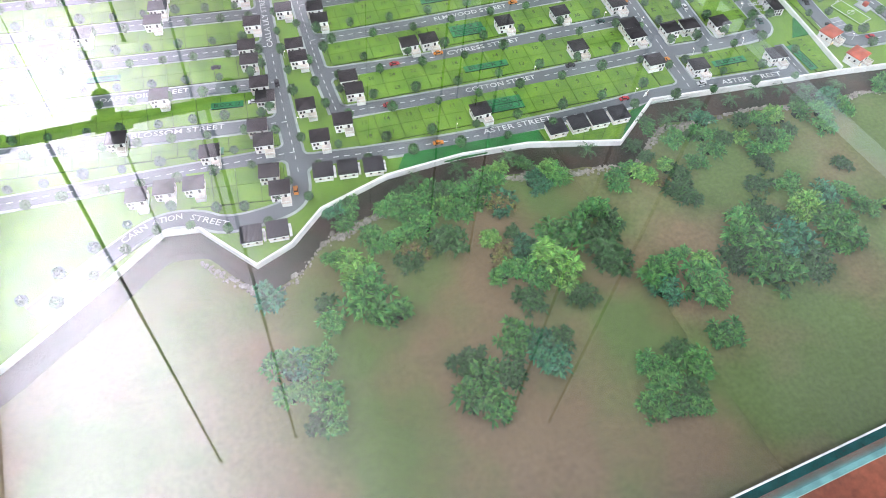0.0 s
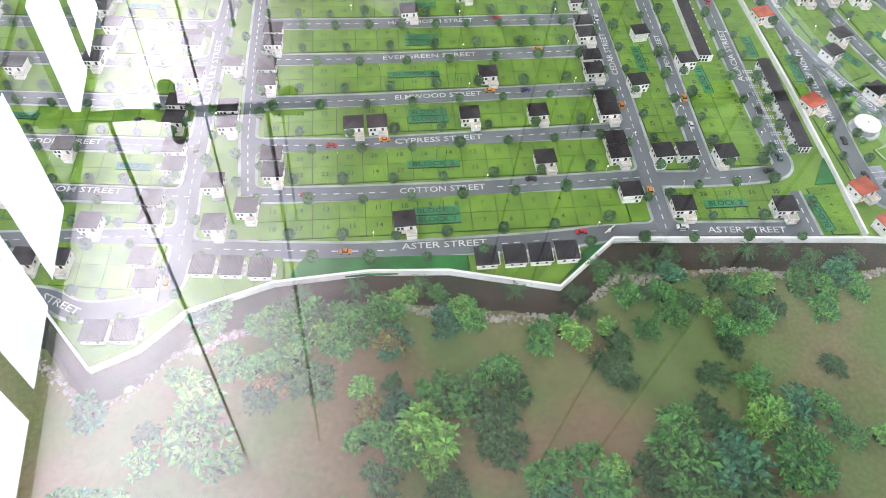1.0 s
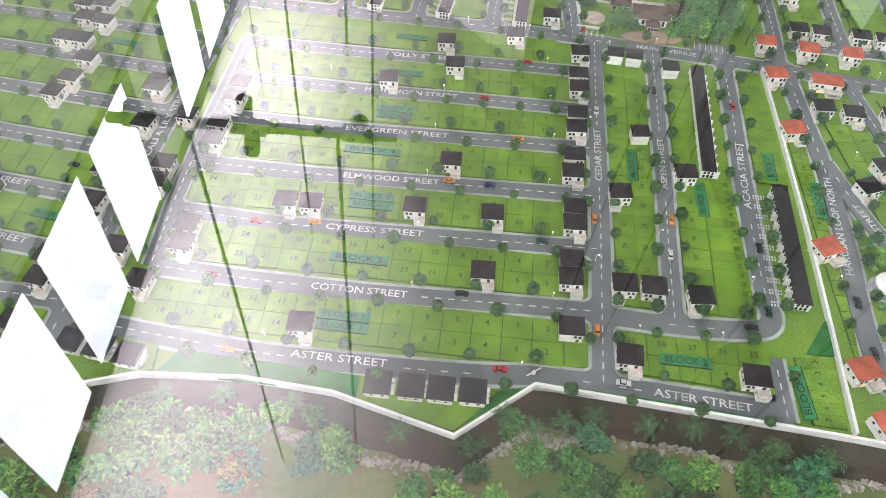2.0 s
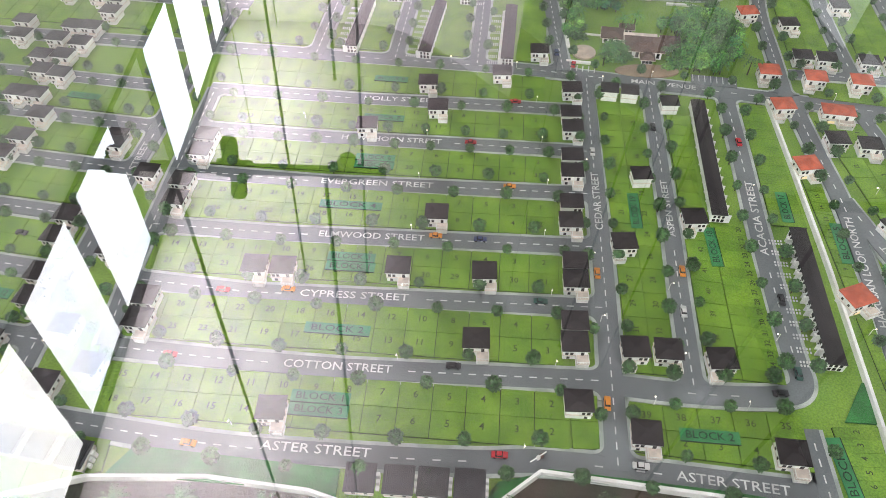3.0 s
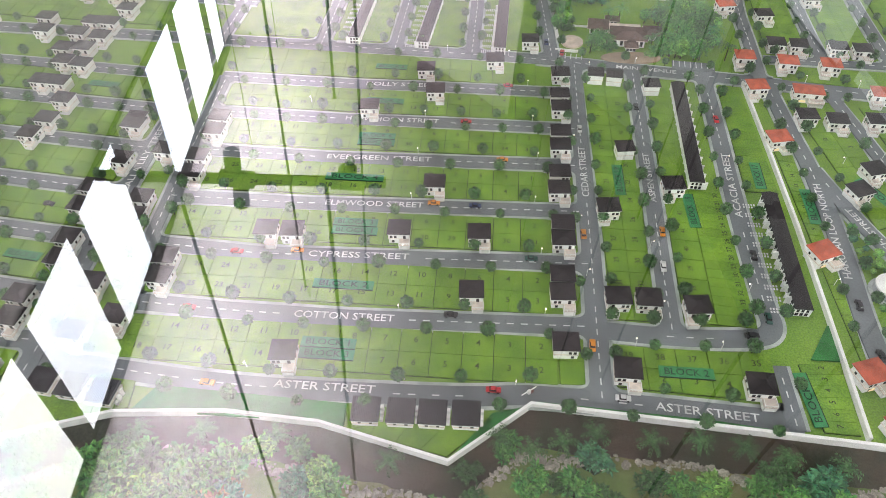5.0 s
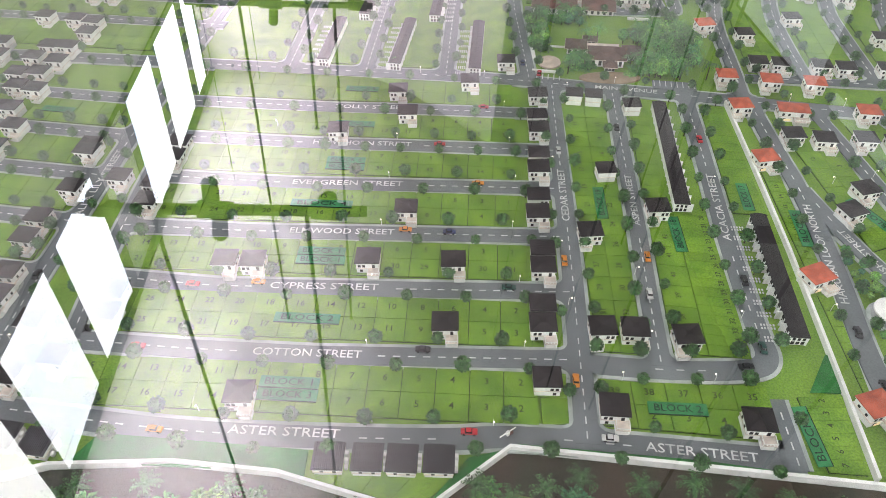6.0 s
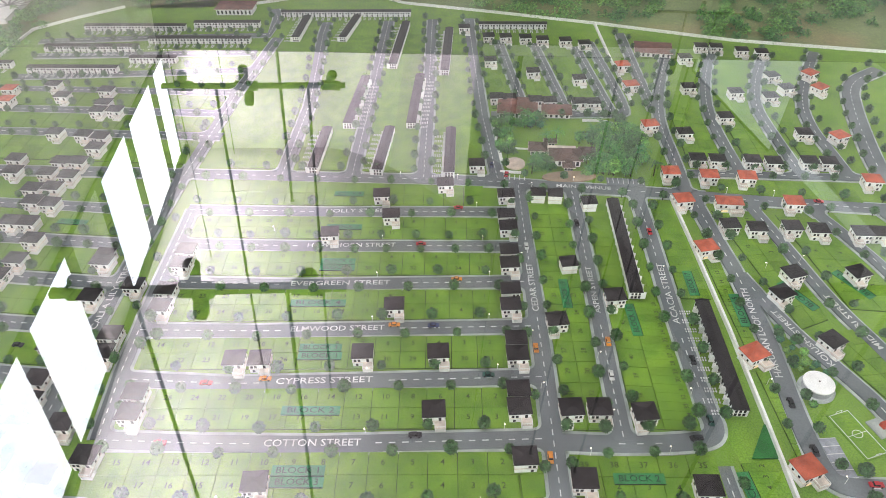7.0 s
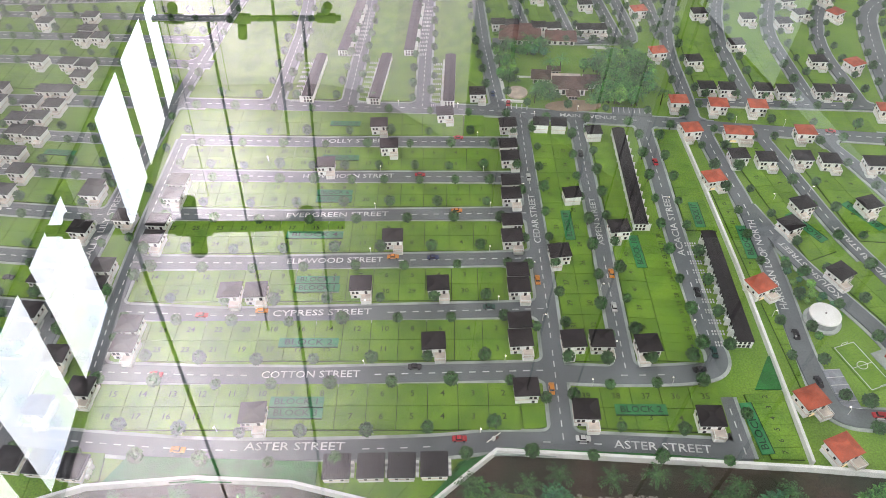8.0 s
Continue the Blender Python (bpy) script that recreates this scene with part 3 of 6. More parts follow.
for x in np.arange(-0.62, 1.0, 0.004):
    wide = 0.034 + 0.005 * noise.noise((x * 14, 0, 0)) + 0.0025 * noise.noise((x * 60, 0, 4))
    bed.append([])
    for k in range(7):
        y = line_y(WALL_LINE, x) - wide * k / 6
        bed[-1].append(bm.verts.new((x, y, ground_z(x, y - 0.0002) + (0.0017 if k < 6 else -0.0014) + 0.0005 * noise.noise((x * 120, y * 120, 2)))))
for a, b in zip(bed, bed[1:]):
    for k in range(6):
        bm.faces.new((a[k], a[k + 1], b[k + 1], b[k]))
solid("creek", bm, CREEK, "dark brown muddy creek bed along the white wall", "creek", "structure", smooth=True)

# street lettering: street, text, ends of its middle line
LETTERING = (
        ("aster", "ASTER STREET", (-0.003, -0.0705), (0.082, -0.0735)), ("aster", "ASTER STREET", (0.308, -0.0805), (0.388, -0.0885)),
        ("cotton", "COTTON STREET", (0.0, 0.0015), (0.0905, -0.001)), ("cypress", "CYPRESS STREET", (0.0, 0.0740), (0.098, 0.0725)),
        ("elmwood", "ELMWOOD STREET", (0.005, 0.1455), (0.107, 0.1435)), ("evergreen", "EVERGREEN STREET", (-0.005, 0.2185), (0.111, 0.2155)),
        ("hawthorn", "HAWTHORN STREET", (0.006, 0.288), (0.116, 0.2835)), ("holly", "HOLLY STREET", (0.022, 0.358), (0.107, 0.355)),
        ("main", "MAIN AVENUE", (0.335, 0.4005), (0.408, 0.389)), ("cedar", "CEDAR STREET", (0.2755, 0.161), (0.2775, 0.241)),
        ("aspen", "ASPEN STREET", (0.3437, 0.155), (0.3466, 0.232)), ("loop", "ACACIA STREET", (0.4255, 0.135), (0.4325, 0.234)),
        ("calla", "CALLA LILY STREET", (-0.213, 0.155), (-0.2065, 0.272)), ("w1", "BLOSSOM STREET", (-0.394, 0.0455), (-0.289, 0.030)),
        ("w2", "DAFFODIL STREET", (-0.426, 0.1175), (-0.322, 0.105)), ("hakusan", "HAKUSAN LOOP NORTH", (0.506, 0.058), (0.5165, 0.186)),
        ("kojushi", "KOJUSHI STREET", (0.566, 0.070), (0.536, 0.150)), ("dori", "MIDORI STREET", (0.626, 0.090), (0.6045, 0.172)))


def under_text(x, y):
    """Whether a spot lies under painted lettering."""
    for _, _, p, q in LETTERING:
        d = Vector((q[0] - p[0], q[1] - p[1]))
        t = max(-0.04, min(1.04, ((x - p[0]) * d.x + (y - p[1]) * d.y) / d.length_squared))
        if math.hypot(x - p[0] - d.x * t, y - p[1] - d.y * t) < 0.006:
            return True
    return False


ROADS = []


def road(name, pts, label, width=0.0185, walk_w=0.0032, dashes=True, rounded=True):
    """A grey model road with pale kerbs and a broken white middle line."""
    pts = smooth_line(pts) if rounded and len(pts) > 2 else pts
    k = len(ROADS)
    ROADS.append((name, pts, width))
    bm = bmesh.new()
    ribbon(bm, pts, width / 2, -0.001, 0.0011 + 0.00003 * k)
    ob = solid(name, bm, ASPHALT, label, "road", "structure")
    bm = bmesh.new()
    for s in (1, -1):
        ribbon(bm, pts, walk_w / 2, -0.001, 0.0009, s * (width / 2 + walk_w / 2))
    part("kerb", bm, KERB, ob)
    if dashes:
        bm = bmesh.new()
        left, gap, run, z = 0.004, 0.0062, 0.0062, 0.00125 + 0.00003 * k
        for (x0, y0), (x1, y1) in zip(pts, pts[1:]):
            d = math.hypot(x1 - x0, y1 - y0)
            m = pose(x0, y0, z, 0, 0, math.degrees(math.atan2(y1 - y0, x1 - x0)))
            while left + run < d:
                mid = m @ Vector((left + run / 2, 0, 0))
                if not under_text(mid.x, mid.y):
                    box(bm, left, left + run, -0.0005, 0.0005, -0.0002, 0.0001, m)
                left += run + gap
            left = max(left - d, 0.002)
        tagged(part("lane_dashes", bm, LINE, ob), kind="stuff")
    return ob


S = {}
S["aster"] = road("aster_street", [(-0.215, -0.050), (-0.109, -0.0640), (-0.030, -0.0725), (0.077, -0.0755), (0.165, -0.0760), (0.195, -0.073), (0.215, -0.073), (0.26, -0.0755), (0.392, -0.0875), (0.4205, -0.0895)], "grey model street with painted lettering")
S["stub"] = road("stub_street", [(0.4155, -0.0970), (0.4165, -0.038)], "short grey dead-end street", width=0.0125, rounded=False)
S["cotton"] = road("cotton_street", [(-0.160, 0.0130), (-0.060, 0.0050), (0.050, -0.0005), (0.270, -0.003)], "grey model street with painted lettering", rounded=False)
S["loop"] = road("loop_street", [(0.268, -0.006), (0.330, -0.012), (0.400, -0.0125), (0.424, -0.004), (0.421, 0.030), (0.427, 0.167), (0.434, 0.265), (0.440, 0.375)], "grey model street with painted lettering")
S["cypress"] = road("cypress_street", [(-0.165, 0.0860), (-0.050, 0.0745), (0.050, 0.0728), (0.270, 0.0700)], "grey model street with painted lettering", rounded=False)
S["elmwood"] = road("elmwood_street", [(-0.165, 0.1535), (-0.030, 0.1458), (0.107, 0.1435), (0.272, 0.1400)], "grey model street with painted lettering", rounded=False)
S["evergreen"] = road("evergreen_street", [(-0.165, 0.2310), (-0.005, 0.2185), (0.111, 0.2155), (0.274, 0.2110)], "grey model street with painted lettering", rounded=False)
S["hawthorn"] = road("hawthorn_street", [(-0.165, 0.3020), (0.006, 0.2880), (0.116, 0.2835), (0.276, 0.2750)], "grey model street with painted lettering", rounded=False)
S["holly"] = road("holly_street", [(-0.165, 0.3730), (0.024, 0.3580), (0.099, 0.3555), (0.278, 0.3450)], "grey model street with painted lettering", rounded=False)
S["main"] = road("main_avenue", [(-0.66, 0.502), (-0.20, 0.461), (-0.017, 0.443), (0.112, 0.432), (0.24, 0.419), (0.317, 0.404), (0.423, 0.3865), (0.497, 0.374), (0.568, 0.359), (0.755, 0.326), (1.05, 0.28)], "wide grey model avenue with painted lettering", width=0.022)
S["cedar"] = road("cedar_street", [(0.283, 0.41), (0.279, 0.295), (0.2765, 0.192), (0.2735, 0.091), (0.2705, 0.021), (0.2665, -0.078)], "grey model street with painted lettering", rounded=False)
S["aspen"] = road("aspen_street", [(0.3545, 0.392), (0.3465, 0.227), (0.3435, 0.153), (0.3380, 0.066), (0.3345, -0.008)], "grey model street with painted lettering", rounded=False, width=0.0165)
S["calla"] = road("calla_lily_street", [(-0.19, 0.47), (-0.205, 0.292), (-0.2125, 0.166), (-0.218, 0.049), (-0.219, -0.060), (-0.224, -0.100), (-0.245, -0.1135), (-0.308, -0.116), (-0.335, -0.094), (-0.375, -0.088), (-0.415, -0.110), (-0.50, -0.165)], "grey model street with painted lettering")
S["side"] = road("side_street", [(-0.158, 0.014), (-0.1625, 0.094), (-0.162, 0.232), (-0.158, 0.375)], "short grey model street", rounded=False, width=0.015)
for n, (name, y0, y1) in enumerate((("orchid_lane", -0.034, -0.012), ("blossom_street", 0.016, 0.064), ("daffodil_street", 0.088, 0.135), ("west_street", 0.158, 0.205), ("west_street", 0.230, 0.277), ("west_street", 0.302, 0.347), ("west_street", 0.374, 0.417))):
    S["w%d" % n] = road(name, [(-0.214, y0), (-0.42, y0 + (y1 - y0) * 0.62), (-0.56, y1)], "grey model street", rounded=False)
for n, (y0, y1) in enumerate(((0.560, 0.560), (0.632, 0.632), (0.704, 0.700), (0.79, 0.745), (0.865, 0.832))):
    S["nw%d" % n] = road("northwest_street", [(-0.16, y0), (-0.58, y1 + 0.045)], "grey model street", rounded=False)
S["nw_cross"] = road("northwest_avenue", [(-0.19, 0.455), (-0.165, 0.70), (-0.13, 0.93)], "grey model street", rounded=False)
S["n1"] = road("north_street", [(0.256, 0.42), (0.2475, 0.60), (0.247, 0.93), (0.25, 1.0)], "grey model street", rounded=False)
S["n2"] = road("north_street", [(0.152, 0.428), (0.160, 0.60), (0.172, 0.94), (0.175, 1.0)], "grey model street", rounded=False)
S["n3"] = road("north_street", [(0.050, 0.437), (0.062, 0.60), (0.082, 0.94), (0.086, 1.0)], "grey model street", rounded=False)
S["n4"] = road("north_street", [(-0.05, 0.446), (-0.035, 0.65), (-0.042, 0.94), (-0.040, 1.0)], "grey model street", rounded=False)
S["n5"] = road("far_street", [(-0.60, 0.945), (-0.35, 0.948), (-0.150, 0.945), (-0.145, 1.030), (-0.16, 1.08)], "grey model street", rounded=False)
S["ne1"] = road("northeast_street", [(0.318, 0.61), (0.298, 0.89)], "grey model street", rounded=False, width=0.015)
S["ne2"] = road("northeast_street", [(0.385, 0.60), (0.365, 0.87)], "grey model street", rounded=False, width=0.015)
S["ne3"] = road("northeast_street", [(0.455, 0.60), (0.440, 0.85)], "grey model street", rounded=False, width=0.015)
S["ne4"] = road("park_street", [(0.262, 0.605), (0.38, 0.598), (0.465, 0.592), (0.482, 0.60), (0.470, 0.87)], "grey model street", width=0.015)
S["hakusan"] = road("loop_north", [(0.513, 0.372), (0.515, 0.272), (0.519, 0.205), (0.512, 0.081), (0.504, 0.020), (0.502, -0.035), (0.506, -0.060), (0.535, -0.066), (0.70, -0.075), (0.95, -0.11)], "grey model street with painted lettering")
S["kojushi"] = road("diagonal_street", [(0.521, 0.212), (0.544, 0.119), (0.569, 0.067), (0.592, 0.010), (0.60, -0.066)], "grey model street with painted lettering", width=0.0165)
S["dori"] = road("diagonal_street", [(0.580, 0.355), (0.593, 0.268), (0.606, 0.159), (0.629, 0.083), (0.66, -0.068)], "grey model street with painted lettering", width=0.0165)
S["e3"] = road("diagonal_street", [(0.655, 0.34), (0.673, 0.29), (0.70, 0.19), (0.73, -0.075)], "grey model street", width=0.0165)
S["e4"] = road("diagonal_street", [(0.745, 0.325), (0.77, 0.25), (0.80, 0.05), (0.80, -0.08)], "grey model street", width=0.0165)
S["e5"] = road("back_street", [(0.525, 0.4225), (0.62, 0.412), (0.76, 0.398), (0.92, 0.37)], "grey model street", width=0.014)
S["ne_a"] = road("curved_street", [(0.508, 0.376), (0.515, 0.45), (0.521, 0.562), (0.544, 0.654), (0.590, 0.780), (0.605, 0.830)], "grey model street", width=0.0165)
S["ne_f"] = road("curved_street", [(0.523, 0.600), (0.528, 0.717), (0.533, 0.82), (0.537, 0.905)], "grey model street", width=0.015)
S["ne_b"] = road("curved_street", [(0.597, 0.414), (0.600, 0.507), (0.607, 0.593), (0.633, 0.689), (0.668, 0.775), (0.695, 0.825)], "grey model street", width=0.0165)
S["ne_c"] = road("curved_street", [(0.679, 0.407), (0.684, 0.536), (0.689, 0.607), (0.717, 0.684), (0.761, 0.769), (0.785, 0.80)], "grey model street", width=0.0165)
S["ne_d"] = road("curved_street", [(0.743, 0.398), (0.746, 0.46), (0.748, 0.541), (0.769, 0.621), (0.836, 0.742), (0.87, 0.798)], "grey model street", width=0.0165)
S["ne_e"] = road("park_road", [(0.790, 0.392), (0.795, 0.435), (0.837, 0.58), (0.874, 0.675), (0.95, 0.72)], "wide grey model street", width=0.026)

# rounded kerbs where two roads meet
def crossing(a, b, c, d):
    """Where the line a-b, drawn out a little, meets c-d."""
    u, v = b - a, d - c
    den = u.x * v.y - u.y * v.x
    if abs(den) < 1e-9:
        return None
    w = c - a
    s, t = (w.x * v.y - w.y * v.x) / den, (w.x * u.y - w.y * u.x) / den
    out = 0.012
    if -out / u.length <= s <= 1 + out / u.length and -out / v.length <= t <= 1 + out / v.length:
        return a + u * s
    return None


def arms(pts, p):
    """The ways along a road that lead off from a spot of it, as unit vectors."""
    pts = [Vector(q) for q in pts]
    best = min(range(len(pts) - 1), key=lambda i: min((pts[i].lerp(pts[i + 1], f / 8) - p).length for f in range(9)))
    a, b = pts[best], pts[best + 1]
    u = (b - a).normalized()
    ahead, behind = (pts[-1] - p).dot(u), (p - pts[0]).dot(u)
    return [w for w, left in ((u, ahead), (-u, behind)) if left > 0.022]


def fillet(p, u, wu, v, wv, r, mat_asphalt, parent, z):
    """Fills the corner between two arms and lays a curved kerb on it."""
    ang = math.acos(max(-1, min(1, u.dot(v))))
    if not 0.7 < ang < 2.45:
        return
    s = 1 if u.x * v.y - u.y * v.x > 0 else -1
    nu, nv = Vector((-u.y, u.x)) * s, Vector((v.y, -v.x)) * s
    c = crossing(p + nu * wu / 2 - u, p + nu * wu / 2 + u, p + nv * wv / 2 - v, p + nv * wv / 2 + v)
    if c is None:
        return
    run = r / math.tan(ang / 2)
    mid = c + (u + v).normalized() * (r / math.sin(ang / 2))
    t0, t1 = c + u * run - mid, c + v * run - mid
    sweep = math.atan2(t0.x * t1.y - t0.y * t1.x, t0.dot(t1))
    curve = []
    for k in range(9):
        a = sweep * k / 8
        curve.append((mid.x + t0.x * math.cos(a) - t0.y * math.sin(a), mid.y + t0.x * math.sin(a) + t0.y * math.cos(a)))
    bm = bmesh.new()
    back = c - (u + v).normalized() * 0.002
    poly = [(back.x, back.y)] + curve
    prism(bm, poly if s > 0 else poly[::-1], -0.001, z)
    part("corner", bm, ASPHALT, parent)
    bm = bmesh.new()
    ribbon(bm, curve, 0.0014, -0.001, z + 0.0002, -0.0014 * (1 if sweep < 0 else -1))
    part("kerb", bm, KERB, parent)


CORNERS = []
for i in range(len(ROADS)):
    for j in range(i):
        hit = None
        for a, b in zip(ROADS[i][1], ROADS[i][1][1:]):
            for c, d in zip(ROADS[j][1], ROADS[j][1][1:]):
                hit = hit or crossing(Vector(a), Vector(b), Vector(c), Vector(d))
        if hit is None or any((hit - q).length < 0.004 for q in CORNERS):
            continue
        CORNERS.append(hit)
        ways = sorted([(math.atan2(w.y, w.x), k, w) for k in (i, j) for w in arms(ROADS[k][1], hit)], key=lambda e: e[0])
        for (_, k, u), (_, m, v) in zip(ways, ways[1:] + ways[:1]):
            if k != m:
                fillet(hit, u, ROADS[k][2], v, ROADS[m][2], 0.0085, ASPHALT, list(S.values())[i], 0.00108 + 0.00003 * max(i, j))

# street lettering
ZT = 0.0026
for key, text, p, q in LETTERING:
    write(text, p, q, 0.0078 if key not in ("aspen", "kojushi", "dori") else 0.0068, ZT, LINE, S[key])
# the bent name on the curve past the wall
for text, p, q in (("CARN", (-0.412, -0.1045), (-0.386, -0.0915)), ("ATION", (-0.380, -0.0885), (-0.349, -0.0895)), ("STREET", (-0.341, -0.0935), (-0.305, -0.1150))):
    write(text, p, q, 0.0078, ZT, LINE, S["calla"])

# ---- lots ----
LOT_H = 0.0016


def lot_block(name, corners, cols, gap=0.00034, numbers=None, mid=0.5, turn=0.0, label="block of green turf lots parted by dark lines", num_size=0.0062, num_out=(0.0, 0.0)):
    """A block of lots in two rows; corners: south-west, south-east, north-east, north-west. numbers: the texts of the two rows, by column; num_out: how far they stand from a lot's middle towards its first row's edge."""
    sw, se, ne, nw = [Vector(c) for c in corners]
    bm = bmesh.new()
    prism(bm, [tuple(c) for c in (sw, se, ne, nw)], -0.0005, 0.0006)
    blk = solid(name, bm, SOIL_LINE, label, "lawn block")

    def at(u, v):
        return (sw.lerp(se, u)).lerp(nw.lerp(ne, u), v)

    rows = (0.0, mid, 1.0) if mid else (0.0, 1.0)
    for r in range(len(rows) - 1):
        n = cols[r] if isinstance(cols, (tuple, list)) else cols
        for c in range(n):
            q = [at(c / n, rows[r]), at((c + 1) / n, rows[r]), at((c + 1) / n, rows[r + 1]), at(c / n, rows[r + 1])]
            mid_p = (q[0] + q[1] + q[2] + q[3]) / 4
            q = [p + (mid_p - p).normalized() * gap * 1.3 for p in q]
            bm = bmesh.new()
            prism(bm, [(p.x - mid_p.x, p.y - mid_p.y) for p in q], 0, LOT_H - 0.0002)
            lot = new("lot", mesh_of("lot", bm, LOT_TURF))
            lot.parent = blk
            lot.matrix_basis = pose(mid_p.x, mid_p.y, 0.0004)
            text = numbers[r][c] if numbers and c < len(numbers[r]) else ""
            if text:
                me, wide = lettering(text, num_size)
                if not me.materials:
                    me.materials.append(INK)
                d = (q[1] - q[0])
                ang = math.degrees(math.atan2(d.y, d.x)) + turn
                off = ((q[0] + q[1]) / 2 - mid_p) * num_out[r]
                piece("lettering", me, lot, pose(off.x, off.y + 0.001, LOT_H - 0.0001, 0, 0, ang))
    return blk


def span(n, first, step):
    return [str(first + step * i) for i in range(n)]


STREET_Y = [  # middle lines of the streets from south to north: height at x = -0.145 and at x = 0.245
    (-0.0610, -0.0755), (0.0105, -0.0030), (0.0840, 0.0705), (0.1520, 0.1405), (0.2295, 0.2115), (0.3000, 0.2765), (0.3710, 0.3470), (0.4560, 0.4185)]
HALF = 0.0128
NUMS = [
    ([str(n) for n in (18, 17, 16, 15, 14, 13, 12, 11, 7, 6, 5, 4, 3, 2)], [str(n) for n in (15, 14, 13, 12, 11, 10, 9, 8, 7, 6, 5, 4, 3, 2)]),
    ([str(n) for n in (27, 25, 23, 21, 19, 17, 17, 15, 13, 11, 9, 7, 5, 3)], [str(n) for n in (28, 26, 24, 22, 20, 18, 16, 14, 12, 10, 8, 6, 4, 2)]),
    ([str(n) for n in (21, 22, 23, 24, 25, 26, 27, 27, 28, 30, 29, 30, 30, 31)], [str(n) for n in (14, 13, 12, 11, 10, 9, 8, 8, 7, 6, 5, 4, 3, 2)]),
    ([str(n) for n in (28, 26, 24, 22, 20, 18, 16, 14, 13, 10, 8, 6, 4, 2)], [str(n) for n in (27, 25, 23, 21, 19, 17, 15, 13, 11, 9, 7, 5, 3, 1)]),
    ([str(n) for n in (24, 25, 26, 27, 28, 29, 30, 29, 30, 31, 32, 33, 34, 35)], [str(n) for n in (14, 13, 12, 11, 10, 9, 8, 8, 7, 6, 5, 4, 3, 2)]),
    ([str(n) for n in (25, 23, 21, 19, 17, 15, 13, 15, 13, 11, 9, 7, 5, 3)], [str(n) for n in (28, 26, 24, 22, 20, 18, 16, 14, 12, 10, 8, 6, 4, 2)]),
    ([], [])]
for n in range(7):
    (a0, a1), (b0, b1) = STREET_Y[n], STREET_Y[n + 1]
    lot_block("lot_block", [(-0.145, a0 + HALF), (0.232, a1 + HALF - 0.0003), (0.234, b1 - HALF), (-0.145, b0 - HALF)], 14, numbers=NUMS[n])
lot_block("lot_block", [(0.234, -0.0625), (0.2545, -0.062), (0.2565, -0.017), (0.234, -0.016)], 1)


def standing_block(corners, cols, **more):
    """A block whose rows run north: corners as for lot_block."""
    sw, se, ne, nw = corners
    return lot_block("lot_block", [se, ne, nw, sw], cols, **more)


standing_block([(0.2852, 0.006), (0.3225, 0.004), (0.3425, 0.363), (0.2905, 0.366)], 13, numbers=(["34", "32", "30", "28", "26", "24", "22", "20", "18", "16", "14", "12"], ["33", "31", "29", "27", "25", "23", "21", "19", "17", "15", "13", "11"]), num_size=0.0055)
standing_block([(0.3470, 0.006), (0.4090, -0.001), (0.4145, 0.170), (0.3560, 0.178)], (16, 7), mid=0.55, numbers=(span(16, 35, -1), ["", "38", "39", "40", "41", "42", "43"]), num_size=0.0048, num_out=(0.62, 0.0))
standing_block([(0.3565, 0.181), (0.3780, 0.179), (0.3905, 0.356), (0.3675, 0.360)], 10, mid=0, label="narrow block of green turf lots")
standing_block([(0.4415, 0.175), (0.4745, 0.172), (0.4790, 0.357), (0.4515, 0.362)], 13, mid=0, label="narrow block of green turf lots")
lot_block("lot_block", [(0.2800, -0.0625), (0.4100, -0.0735), (0.4120, -0.0270), (0.2800, -0.0225)], 5, numbers=(["", "2", "3", "4", ""], ["39", "38", "37", "36", "35"]))
standing_block([(0.4350, -0.098), (0.4620, -0.100), (0.4685, -0.034), (0.4330, -0.036)], 6, mid=0, numbers=(["7", "6", "5", "4", "3", "2"],), num_size=0.0050)
standing_block([(0.4860, -0.035), (0.4900, -0.036), (0.4990, 0.068), (0.4860, 0.068)], 6, mid=0)
standing_block([(0.4868, 0.098), (0.5005, 0.096), (0.5060, 0.235), (0.4880, 0.240)], 9, mid=0, numbers=(["", "9", "10", "11", "12", "13", "14", "15", ""],), num_size=0.0045)
standing_block([(0.556, 0.122), (0.591, 0.135), (0.580, 0.330), (0.529, 0.335)], (6, 7), mid=0.5, numbers=(["6", "5", "4", "3", "2", "1"], ["", "8", "", "", "12", "14", ""]), num_size=0.0050)
standing_block([(0.602, 0.020), (0.640, 0.020), (0.612, 0.120), (0.566, 0.112)], 5, mid=0.5)
standing_block([(0.622, 0.150), (0.690, 0.140), (0.655, 0.310), (0.608, 0.322)], (6, 6), mid=0.5, numbers=(["1", "2", "3", "4", "5"], ["9", "8", "7", "6"]), num_size=0.0050)
lot_block("lot_block", [(0.535, 0.377), (0.733, 0.341), (0.735, 0.383), (0.537, 0.408)], 8, mid=0)
standing_block([(0.532, 0.437), (0.582, 0.433), (0.592, 0.600), (0.550, 0.622)], 7, mid=0.5)
standing_block([(0.616, 0.430), (0.664, 0.424), (0.672, 0.580), (0.625, 0.590)], 6, mid=0.5)
standing_block([(0.698, 0.420), (0.728, 0.415), (0.732, 0.560), (0.705, 0.570)], 6, mid=0)
for y0, y1 in ((-0.034, 0.016), (0.016, 0.088), (0.088, 0.158), (0.158, 0.230), (0.230, 0.302), (0.302, 0.374)):
    lot_block("lot_block", [(-0.545, y0 + 0.059), (-0.232, y0 + 0.017), (-0.230, y1 - 0.011), (-0.545, y1 + 0.034)], 11)
lot_block("lot_block", [(-0.340, -0.080), (-0.240, -0.098), (-0.234, -0.045), (-0.340, -0.030)], 4)
